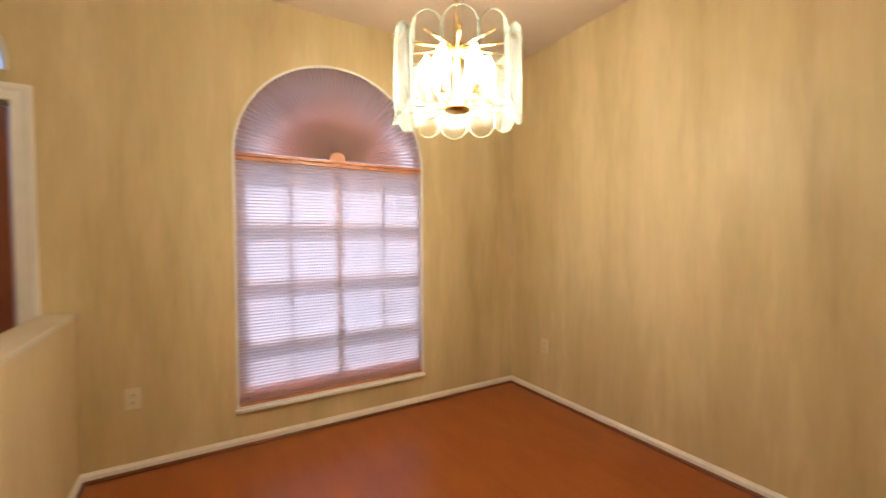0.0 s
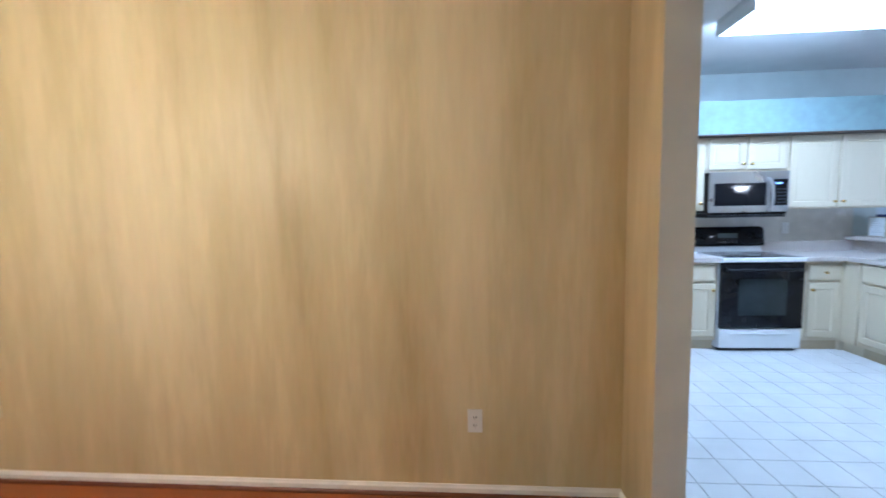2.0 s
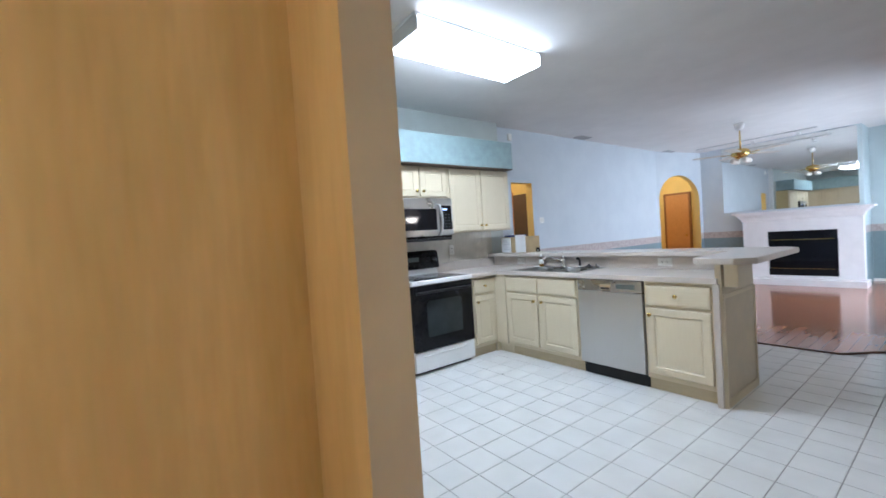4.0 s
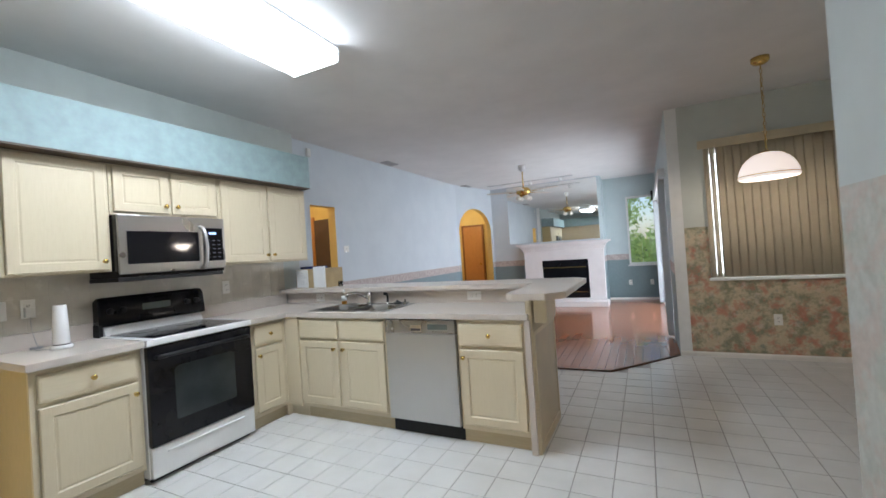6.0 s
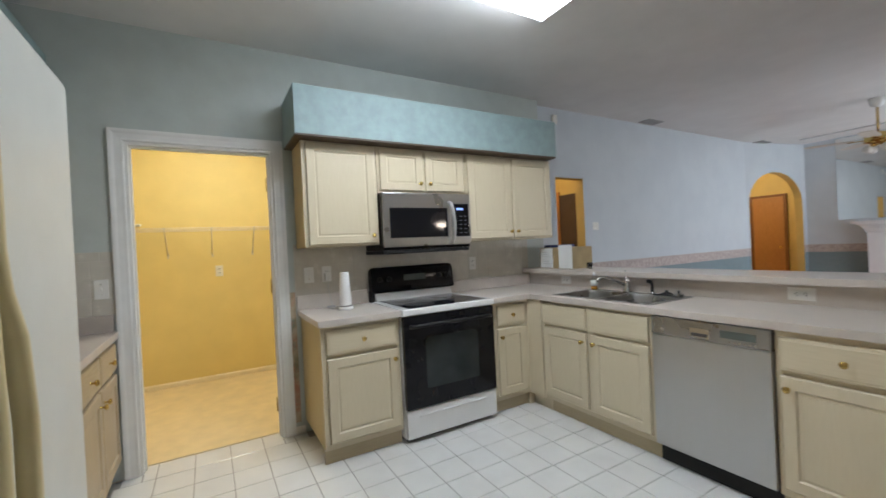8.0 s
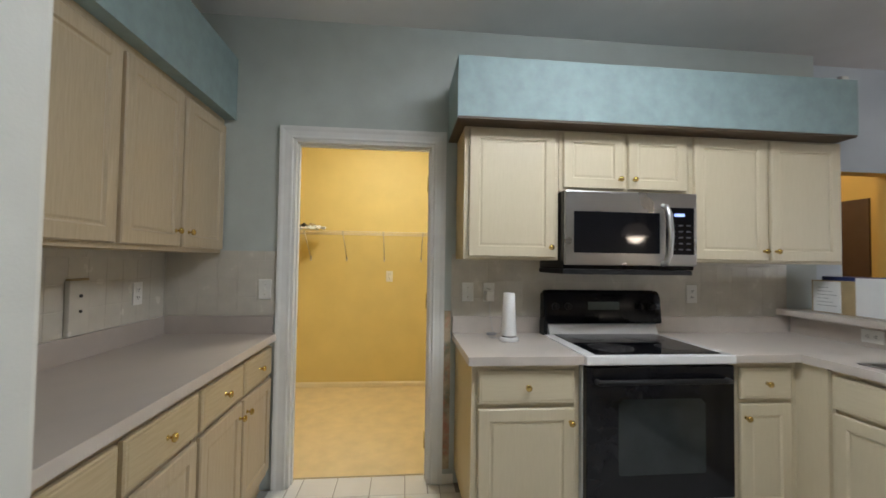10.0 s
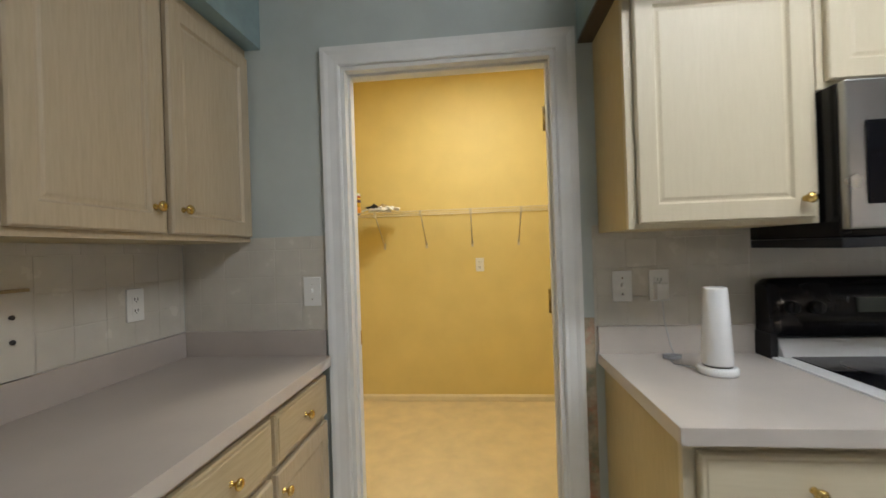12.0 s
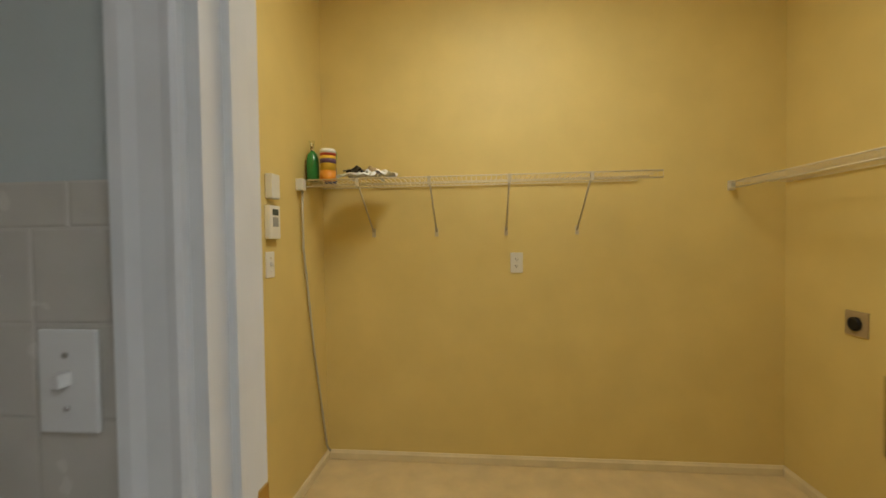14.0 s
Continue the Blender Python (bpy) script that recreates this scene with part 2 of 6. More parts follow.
CEIL = plain("ceiling_paint", (0.72, 0.71, 0.70), 0.85, var=0.03, size=3, fine=140, bump=0.3)
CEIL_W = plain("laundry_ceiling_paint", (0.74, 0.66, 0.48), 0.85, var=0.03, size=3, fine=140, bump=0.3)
SOFFIT = plain("aqua_sponged_paint", (0.26, 0.35, 0.355), 0.6, var=0.07, size=14, fine=60, bump=0.12)
JAMB = plain("jamb_wallpaper", (0.60, 0.54, 0.41), 0.55, var=0.05, size=4, fine=60, bump=0.1)
TRIM = plain("white_trim_paint", (0.78, 0.78, 0.76), 0.35, var=0.03, size=9, fine=40, bump=0.05)
# Baseboard paint with the yellow laundry light tinted into its colour.
BASEL = plain("baseboard_paint_yellow_lit", (0.76, 0.66, 0.44), 0.4, var=0.05, size=9, fine=40, bump=0.05)
BASEB = plain("baseboard_paint", (0.80, 0.77, 0.72), 0.4, var=0.05, size=9, fine=40, bump=0.05)
OAKF = laminate("dining_laminate", (0.30, 0.085, 0.012), (0.235, 0.060, 0.008), 0.34)
OAKL = planks("living_laminate", ((0.30, 0.135, 0.078), (0.265, 0.115, 0.064)), 0.13, 0.09, 0.9, radians(90), 0.7)
VINYL = plain("laundry_vinyl", (0.72, 0.58, 0.33), 0.4, var=0.06, size=7, fine=25, bump=0.04)
GROUT = plain("floor_grout", (0.30, 0.29, 0.27), 0.85, var=0.12, size=6, fine=90, bump=0.2)
TILE = plain("white_floor_tile", (0.70, 0.70, 0.68), 0.2, var=0.035, size=4, fine=30, bump=0.03, rv=0.05)
WTILE = plain("beige_wall_tile", (0.60, 0.565, 0.49), 0.25, var=0.05, size=9, fine=40, bump=0.1)
WGROUT = plain("wall_grout", (0.60, 0.57, 0.50), 0.8, var=0.06, fine=80)
CREAM = oak("pickled_oak", (0.64, 0.56, 0.40), (0.605, 0.525, 0.365))
CREAM_X = oak("pickled_oak_drawer", (0.64, 0.56, 0.40), (0.605, 0.525, 0.365), "x")
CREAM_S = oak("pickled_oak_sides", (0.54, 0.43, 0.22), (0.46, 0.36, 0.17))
# Pickled oak again, coloured darker and browner for dimmer light on the north run.
AGED = oak("pickled_oak_dim", (0.50, 0.41, 0.28), (0.43, 0.345, 0.225))
AGED_X = oak("pickled_oak_drawer_dim", (0.53, 0.43, 0.27), (0.46, 0.365, 0.215), "x")
KICK = oak("cabinet_toe_kick", (0.50, 0.42, 0.27), (0.44, 0.36, 0.22), "x")
LAM = plain("beige_laminate", (0.56, 0.505, 0.45), 0.32, var=0.04, size=7, fine=200, bump=0.03)
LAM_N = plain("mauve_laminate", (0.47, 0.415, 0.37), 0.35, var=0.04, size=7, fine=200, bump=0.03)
BRASS = plain("polished_brass", (0.68, 0.48, 0.16), 0.2, 1.0, var=0.08, fine=60, bump=0.02)
STEEL_X = brushed("brushed_steel_across", (0.39, 0.385, 0.375), 0.28, (0.03, 1, 1))
STEEL_Z = brushed("brushed_steel_upright", (0.56, 0.56, 0.555), 0.34, (1, 1, 0.03))
CHROME = plain("chrome", (0.75, 0.75, 0.75), 0.12, 1.0, var=0.03, bump=0.0)
BLACK = plain("black_enamel", (0.008, 0.008, 0.010), 0.14, var=0.1, bump=0.0, spec=0.28)
BLACKM = plain("matt_black_plastic", (0.012, 0.012, 0.013), 0.45, var=0.1, spec=0.3)
GLASSB = plain("black_glass", (0.006, 0.006, 0.008), 0.05, var=0.1, bump=0.0, rv=0.02, spec=0.32)
OVENW = plain("oven_window_glass", (0.030, 0.036, 0.037), 0.06, var=0.1, bump=0.0, rv=0.02, spec=0.35)
ENAMEL = plain("white_enamel", (0.78, 0.78, 0.77), 0.22, var=0.02, bump=0.02)
FRIDGE = plain("fridge_enamel", (0.66, 0.66, 0.61), 0.38, var=0.03, fine=160, bump=0.2)
FHANDLE = plain("yellowed_plastic", (0.60, 0.50, 0.27), 0.4, var=0.08)
GASKET = plain("grey_gasket", (0.22, 0.23, 0.24), 0.6, var=0.1)
PLATE_C = plain("cream_plate_plastic", (0.66, 0.59, 0.42), 0.35, var=0.02, bump=0.0)
PLATE = plain("white_plate_plastic", (0.78, 0.77, 0.73), 0.35, var=0.02, bump=0.0)
SLOT = plain("dark_slot", (0.05, 0.045, 0.04), 0.6, var=0.05, bump=0.0)
MIRROR = plain("mirror_silver", (0.86, 0.89, 0.88), 0.015, 1.0, var=0.0, bump=0.0, rv=0.0)
GLASS = glassy("clear_glass")
def thin_glass(name, tint, mirror):
    m, nt, b = nodes_of(name)
    out = nt.nodes["Material Output"]
    t, g, x = nt.nodes.new("ShaderNodeBsdfTransparent"), nt.nodes.new("ShaderNodeBsdfGlossy"), nt.nodes.new("ShaderNodeMixShader")
    t.inputs["Color"].default_value = (*tint, 1)
    g.inputs["Roughness"].default_value = 0.25
    f = nt.nodes.new("ShaderNodeFresnel")
    f.inputs["IOR"].default_value = mirror
    nt.links.new(f.outputs[0], x.inputs[0])
    nt.links.new(t.outputs[0], x.inputs[1])
    nt.links.new(g.outputs[0], x.inputs[2])
    nt.links.new(x.outputs[0], out.inputs["Surface"])
    nt.nodes.remove(b)
    return m


RIM = plain("polished_glass_rim", (0.34, 0.42, 0.36), 0.08, bump=0.0)
CRYSTAL = thin_glass("bevelled_lamp_glass", (0.99, 1.0, 0.99), 1.35)
TUBE = glow("lit_diffuser", (0.90, 0.96, 1.0), 8.0)
BULB = glow("lit_bulb", (1.0, 0.80, 0.56), 48.0)
SHADEG = glow("lit_opal_glass", (1.0, 0.80, 0.66), 0.75)
FANBULB = plain("frosted_fan_globe", (0.75, 0.72, 0.66), 0.3, bump=0.0)
SHADE = cloth("pleated_shade_cloth", (0.60, 0.40, 0.36), (0.66, 0.62, 0.70), 0.5)
SHADER = plain("shade_rail", (0.55, 0.25, 0.13), 0.4, var=0.1)
FOLDS = cloth("layered_shade_cloth", (0.55, 0.34, 0.28), (0.92, 0.80, 0.78), 0.93)
VANE = cloth("vertical_blind_vane", (0.60, 0.52, 0.38), (0.62, 0.53, 0.38), 0.12)
VALANCE = plain("blind_valance", (0.58, 0.49, 0.33), 0.5)
DOORW = oak("oak_door", (0.58, 0.29, 0.10), (0.46, 0.21, 0.07), rough=0.35)
DOORB = plain("red_brown_door_paint", (0.30, 0.10, 0.05), 0.35, var=0.06)
SHEER = cloth("white_blind_vane", (0.75, 0.76, 0.76), (0.8, 0.82, 0.84), 0.5)
DARKD = plain("shadowed_dark_door", (0.10, 0.07, 0.06), 0.5)
FIREW = plain("white_fireplace_paint", (0.72, 0.68, 0.67), 0.45, var=0.03, size=6, fine=50)
CARD = plain("brown_cardboard", (0.42, 0.32, 0.17), 0.8, var=0.1)
PAPER = plain("white_paper", (0.74, 0.76, 0.76), 0.8, var=0.04)
NAVY = plain("navy_folder", (0.02, 0.035, 0.13), 0.5)
GREEN = plain("green_bottle", (0.03, 0.22, 0.05), 0.2, bump=0.0)
ORANGE = plain("orange_label", (0.75, 0.30, 0.03), 0.4, bump=0.0)
YLW = plain("yellow_canister", (0.75, 0.48, 0.05), 0.4, bump=0.0)
SOAP = glassy("clear_plastic", (0.95, 0.95, 0.9), 0.1)
AMBER = plain("amber_liquid", (0.65, 0.28, 0.02), 0.3, bump=0.0)
WIRE = plain("coated_wire", (0.74, 0.66, 0.50), 0.4, bump=0.0)
BLUEL = glow("blue_display", (0.05, 0.25, 1.0), 1.2)
LCD = plain("grey_display", (0.10, 0.12, 0.11), 0.2, bump=0.0)
LEAF = cloth("shrub_leaves", (0.17, 0.26, 0.09), (0.55, 0.72, 0.30), 0.55)
BARK = plain("bark", (0.16, 0.13, 0.10), 0.9, var=0.3, size=10, fine=40, bump=0.6)
LAWN = plain("lawn_ground", (0.07, 0.11, 0.035), 0.95, var=0.3, size=0.7, fine=30, bump=0.4)

# ---- mesh helpers ----


def box(bm, x0, x1, y0, y1, z0, z1, bevel=0.0, mi=0):
    """A box in bm, its edges bevelled."""
    x0, x1, y0, y1, z0, z1 = min(x0, x1), max(x0, x1), min(y0, y1), max(y0, y1), min(z0, z1), max(z0, z1)
    if not bevel:
        v = [bm.verts.new((x, y, z)) for z in (z0, z1) for x, y in ((x0, y0), (x1, y0), (x1, y1), (x0, y1))]
        for f in ((3, 2, 1, 0), (4, 5, 6, 7), (0, 1, 5, 4), (1, 2, 6, 5), (2, 3, 7, 6), (3, 0, 4, 7)):
            bm.faces.new([v[k] for k in f]).material_index = mi
        return bm
    t = bmesh.new()
    box(t, x0, x1, y0, y1, z0, z1)
    bmesh.ops.bevel(t, geom=t.edges[:], offset=min(bevel, 0.45 * min(x1 - x0, y1 - y0, z1 - z0)), segments=2, affect="EDGES", profile=0.6)
    add_bm(bm, t, mi)
    return bm


def add_bm(bm, t, mi=0, m=None):
    table = {v: bm.verts.new(m @ v.co if m else v.co) for v in t.verts}
    for f in t.faces:
        n = bm.faces.new([table[v] for v in f.verts])
        n.material_index, n.smooth = mi or f.material_index, f.smooth
    t.free()


def rings(bm, loops, cap0=True, cap1=True, closed=False, smooth=True, mi=0):
    """Skins a row of closed loops of points."""
    vs = [[bm.verts.new(p) for p in loop] for loop in loops]
    n = len(vs[0])
    for a, b in list(zip(vs, vs[1:])) + ([(vs[-1], vs[0])] if closed else []):
        for k in range(n):
            f = bm.faces.new((a[k], a[(k + 1) % n], b[(k + 1) % n], b[k]))
            f.smooth, f.material_index = smooth, mi
    if cap0 and not closed:
        bm.faces.new(vs[0][::-1]).material_index = mi
    if cap1 and not closed:
        bm.faces.new(vs[-1]).material_index = mi
    return bm


def lathe(bm, profile, at=(0, 0, 0), axis="z", n=16, mi=0):
    """Turns rows of (radius, height) round an axis."""
    def put(r, h, a):
        c, s = r * math.cos(a), r * math.sin(a)
        p = {"z": (c, s, h), "y": (c, h, -s), "x": (h, c, s)}[axis]
        return (p[0] + at[0], p[1] + at[1], p[2] + at[2])
    return rings(bm, [[put(max(r, 1e-4), h, 2 * math.pi * k / n) for k in range(n)] for r, h in profile], mi=mi)


def tube(bm, pts, r, n=8, mi=0):
    """A round bar along points; r may be a list."""
    pts = [Vector(p) for p in pts]
    loops = []
    for k, p in enumerate(pts):
        d = (pts[min(k + 1, len(pts) - 1)] - pts[max(k - 1, 0)]).normalized()
        a = d.orthogonal().normalized() if k == 0 else (prev - d * prev.dot(d)).normalized()
        prev = a
        b = d.cross(a)
        rr = r[k] if isinstance(r, (list, tuple)) else r
        loops.append([p + rr * (math.cos(2 * math.pi * j / n) * a + math.sin(2 * math.pi * j / n) * b) for j in range(n)])
    return rings(bm, loops, mi=mi)


def prism(bm, poly, z0, z1, bevel=0.0, mi=0):
    """Extrudes a plan polygon between two heights."""
    t = bmesh.new()
    rings(t, [[(x, y, z0) for x, y in poly], [(x, y, z1) for x, y in poly]], smooth=False)
    bmesh.ops.recalc_face_normals(t, faces=t.faces[:])
    if bevel:
        bmesh.ops.bevel(t, geom=t.edges[:], offset=bevel, segments=2, affect="EDGES")
    add_bm(bm, t, mi)
    return bm


def mesh_of(name, bm, mats):
    bmesh.ops.recalc_face_normals(bm, faces=bm.faces[:])
    me = bpy.data.meshes.new(name)
    bm.to_mesh(me)
    bm.free()
    for m in mats if isinstance(mats, (list, tuple)) else [mats]:
        me.materials.append(m)
    return me


def part(name, bm, material, parent=None, label="", kind=""):
    ob = new(name, mesh_of(name, bm, material))
    ob.parent = parent
    return tagged(ob, label, kind=kind)


def thing(name, m=None, label="", category="", group="", kind=""):
    ob = new(name)
    ob.empty_display_size = 0.1
    ob.matrix_basis = m if m else Matrix()
    return tagged(ob, label, category, group, kind)


def solid(name, bm, material, m=None, label="", category="", group="", kind=""):
    ob = part(name, bm, material)
    if m:
        ob.matrix_basis = m
    return tagged(ob, label, category, group, kind)


def B(*a, **k):
    return box(bmesh.new(), *a, **k)


def wall(name, p0, p1, thick, z1, mats, openings=(), label="", z0=0.0):
    """A wall from p0 to p1 in plan, its thickness to the left of that way; mats: right side, left side, ends and reveals.
    openings: rows of (from, to, bottom, top, rise of an arch above top)."""
    d = Vector((p1[0] - p0[0], p1[1] - p0[1]))
    length = d.length
    bm = bmesh.new()
    cuts, u = sorted(openings), 0.0
    for a, b, lo, hi, rise in cuts:
        if a > u:
            box(bm, u, a, 0, thick, z0, z1)
        if lo > z0:
            box(bm, a, b, 0, thick, z0, lo)
        if rise:
            n, c, r = 20, (a + b) / 2, (b - a) / 2
            arc = [(c - r * math.cos(math.pi * k / n), hi + rise * math.sin(math.pi * k / n)) for k in range(n + 1)]
            for (ua, za), (ub, zb) in zip(arc, arc[1:]):
                rings(bm, [[(ua, v, za), (ub, v, zb), (ub, v, z1), (ua, v, z1)] for v in (0, thick)], smooth=False)
        elif hi < z1:
            box(bm, a, b, 0, thick, hi, z1)
        u = b
    if u < length:
        box(bm, u, length, 0, thick, z0, z1)
    bmesh.ops.recalc_face_normals(bm, faces=bm.faces[:])
    for f in bm.faces:
        n = f.normal
        f.material_index = 0 if n.y < -0.9 else 1 if n.y > 0.9 else 2
    me = bpy.data.meshes.new(name)
    bm.to_mesh(me)
    bm.free()
    for m in mats:
        me.materials.append(m)
    ob = new(name, me)
    ob.matrix_basis = pose(p0[0], p0[1], 0, 0, 0, math.degrees(math.atan2(d.y, d.x)))
    return tagged(ob, label, kind="structure")


def skirting(name, p0, p1, label="", mat=None, high=0.054):
    """A moulded board on the left of the way from p0 to p1."""
    d = Vector((p1[0] - p0[0], p1[1] - p0[1]))
    L = d.length
    prof = [(0, 0), (0.014, 0), (0.014, high * 0.72), (0.009, high * 0.86), (0.006, high), (0, high)]
    bm = rings(bmesh.new(), [[(u, v, z) for v, z in prof] for u in (0, L)], smooth=False)
    ob = solid(name, bm, mat or BASEB, pose(p0[0], p0[1], 0.001, 0, 0, math.degrees(math.atan2(d.y, d.x))), label or "cream-painted moulded baseboard along the foot of the wall", kind="structure")
    return ob


# ---- large structure ----
EAST, NORTH = 0.0, 2.24
DX, DX2 = -2.785, -2.665
wall("wall_east", (0, 2.36), (0, -1.95), 0.12, H, (KITCHEN, LAUNDRY, TRIM), [(0.828, 1.682, -0.01, 2.085, 0)], "pale grey-green kitchen wall with a laundry doorway")
wall("wall_north", (DX2, NORTH), (0, NORTH), 0.12, H, (KITCHEN, KITCHEN, KITCHEN), (), "pale grey-green wall behind the long counter")
wall("wall_dining_east", (DX, 1.67), (DX, 5.34), 0.12, H, (KITCHEN, DINING, DINING), (), "cream papered wall with painted-in upright light streaks")
bpy.data.objects["wall_dining_east"].matrix_basis = pose(DX2, 1.67, 0, 0, 0, 90)
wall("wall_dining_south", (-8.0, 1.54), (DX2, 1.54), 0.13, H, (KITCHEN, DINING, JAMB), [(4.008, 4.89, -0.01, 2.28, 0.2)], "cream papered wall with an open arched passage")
wall("wall_dining_north", (-8.0, 5.34), (DX2, 5.34), 0.16, HD, (DINING, TRIM, TRIM), [(1.17, 2.09, -0.01, 2.15, 0.34), (3.041, 4.330, 0.231, 1.792, 0.645)], "cream papered wall with painted-in light streaks and an arched window")
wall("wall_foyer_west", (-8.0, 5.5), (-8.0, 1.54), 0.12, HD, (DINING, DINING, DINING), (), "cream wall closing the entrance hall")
bpy.data.objects["wall_foyer_west"].matrix_basis = pose(-8.0, 5.5, 0, 0, 0, -90) @ pose(0, -0.12, 0)
wall("wall_kitchen_west", (-4.03, 1.54), (-4.03, -0.11), 0.12, H, (RAIL, RAIL, RAIL), (), "pale wall with a faded flowered paper below a border")
bpy.data.objects["wall_kitchen_west"].matrix_basis = pose(-4.15, -0.11, 0, 0, 0, 90) @ Matrix.Translation((0, -0.12, 0))
wall("wall_nook_north", (-6.02, -0.11), (-4.15, -0.11), 0.12, H, (NOOK, NOOK, NOOK), (), "flowered wallpaper wall of the breakfast nook")
wall("wall_nook_west", (-5.9, -3.9), (-5.9, -0.11), 0.12, H, (NOOK, NOOK, NOOK), (), "flowered wallpaper wall of the breakfast nook")
wall("wall_nook_south", (-3.93, -3.9), (-6.02, -3.9), 0.12, H, (NOOK, TRIM, TRIM), [(0.23, 1.37, 0.875, 2.33, 0)], "wall with flowered paper below and a window with vertical blinds")
wall("wall_living_west", (-3.87, -3.9), (-3.87, -8.87), 0.12, H, (LIVING_N, LIVING_N, TRIM), [(0.9, 4.2, 0.03, 2.12, 0)], "pale wall with a wide patio door opening")
bpy.data.objects["wall_living_west"].matrix_basis = pose(-3.93, -3.9, 0, 0, 0, -90)
wall("wall_living_south", (-3.81, -8.87), (-2.72, -8.87), 0.12, H, (TRIM, LIVING_N, TRIM), [(0.02, 0.625, 0.805, 2.355, 0)], "blue-green wall with a grey-blue dado and tall window")
wall("wall_chimney_side", (-2.72, -8.87), (-2.72, -8.05), 0.1, H, (LIVING_N, LIVING_N, LIVING_N), (), "blue-green side of the chimney breast")
bpy.data.objects["wall_chimney_side"].matrix_basis = pose(-2.62, -8.87, 0, 0, 0, 90)
wall("wall_fireplace", (-2.62, -8.17), (-0.20, -8.17), 0.12, H, (LIVING, LIVING, LIVING), (), "pale blue wall with a flowered border behind the fireplace")
wall("wall_diagonal", (-0.20, -8.05), (0.12, -6.66), 0.12, H, (YELLOW, LIVING, YELLOW), [(0.09, 1.37, -0.01, 1.80, 0.53)], "pale blue angled wall with an arched doorway")
wall("wall_living_east", (0.24, -6.66), (0.24, -1.95), 0.12, H, (YELLOW, LIVING, YELLOW), [(3.925, 4.37, -0.01, 2.05, 0)], "long pale blue wall with a flowered border and a doorway")
bpy.data.objects["wall_diagonal"].matrix_basis = pose(-0.20 + 0.117, -8.05 - 0.027, 0, 0, 0, math.degrees(math.atan2(1.39, 0.32)))
wall("wall_laundry_back", (1.95, -0.56), (1.95, 2.28), 0.12, 2.93, (LAUNDRY, LAUNDRY, LAUNDRY), (), "yellow painted back wall of the laundry room")
bpy.data.objects["wall_laundry_back"].matrix_basis = pose(2.07, -0.56, 0, 0, 0, 90)
wall("wall_laundry_north", (0.12, 2.155), (1.95, 2.155), 0.12, 2.93, (LAUNDRY,) * 3, (), "yellow painted side wall of the laundry room")
wall("wall_laundry_south", (0.12, -0.56), (1.95, -0.56), 0.12, 2.93, (LAUNDRY,) * 3, (), "yellow painted side wall of the laundry room")
for nm, a, b in (("wall_passage_back", (1.7, -3.4), (1.7, -1.7)), ("wall_hall_east", (2.6, -9.4), (2.6, -6.45))):
    wall(nm, a, b, 0.1, H, (YELLOW,) * 3, (), "yellow painted passage wall")
wall("wall_passage_south", (0.24, -3.4), (1.7, -3.4), 0.1, H, (YELLOW,) * 3, (), "yellow painted passage wall")
wall("wall_passage_north", (0.24, -1.8), (1.7, -1.8), 0.1, H, (YELLOW,) * 3, (), "yellow painted passage wall")
wall("wall_hall_south", (-0.3, -9.3), (2.6, -9.3), 0.1, H, (YELLOW,) * 3, (), "yellow painted wall at the end of the hall")
wall("wall_hall_north", (0.24, -6.62), (2.6, -6.62), 0.1, H, (YELLOW,) * 3, (), "yellow painted hall wall")
wall("wall_hall_west", (-0.35, -9.3), (-0.35, -8.17), 0.1, H, (YELLOW,) * 3, (), "yellow painted hall wall")
# half wall beside the entrance
bm = B(-5.82, -5.70, 3.7, 5.339, 0, 0.88)
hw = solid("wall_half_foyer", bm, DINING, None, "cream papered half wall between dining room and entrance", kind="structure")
part("wall_cap", B(-5.835, -5.685, 3.69, 5.338, 0.88, 0.908, bevel=0.006), JAMB, hw, "cream painted cap")

# ceilings
cb_ = B(-6.1, 0.12, -9.5, 1.54, H, H + 0.1)
box(cb_, 0.12, 2.75, -9.5, -1.7, H, H + 0.1)
ceil = solid("ceiling", cb_, CEIL, None, "grey-white textured kitchen and living room ceiling", kind="structure")
solid("ceiling_kitchen_north", B(DX2, 0.12, 1.54, 2.36, H, H + 0.1), CEIL, None, "grey-white textured ceiling over the counter", kind="structure")
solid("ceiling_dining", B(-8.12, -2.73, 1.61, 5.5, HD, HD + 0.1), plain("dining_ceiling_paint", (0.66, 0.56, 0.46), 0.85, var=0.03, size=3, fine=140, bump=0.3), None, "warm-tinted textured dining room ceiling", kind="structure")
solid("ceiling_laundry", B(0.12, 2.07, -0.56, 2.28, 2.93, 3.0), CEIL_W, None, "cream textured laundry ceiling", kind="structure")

# floors
solid("floor_dining", B(-8.0, -2.7, 1.605, 5.4, -0.08, 0.0), OAKF, None, "orange-brown oak laminate floor", kind="structure")
solid("floor_laundry", B(0.108, 1.98, -0.5, 2.2, -0.08, -0.001), VINYL, None, "mottled cream vinyl laundry floor", kind="structure")
wood = bmesh.new()
prism(wood, [(0.2, -9.4), (0.2, -3.02), (-3.12, -3.08), (-3.88, -3.97), (-3.88, -8.9), (-2.7, -9.4)], -0.08, 0.008)
box(wood, 0.2, 2.6, -9.4, -1.7, -0.08, 0.007)
solid("floor_living", wood, OAKL, None, "glossy red-brown oak laminate floor", kind="structure")
tb = bmesh.new()
tube(tb, [(0.11, -3.015, 0.006), (-3.12, -3.075, 0.006)], 0.012, 6)
tube(tb, [(-3.12, -3.075, 0.006), (-3.80, -3.88, 0.006)], 0.012, 6)
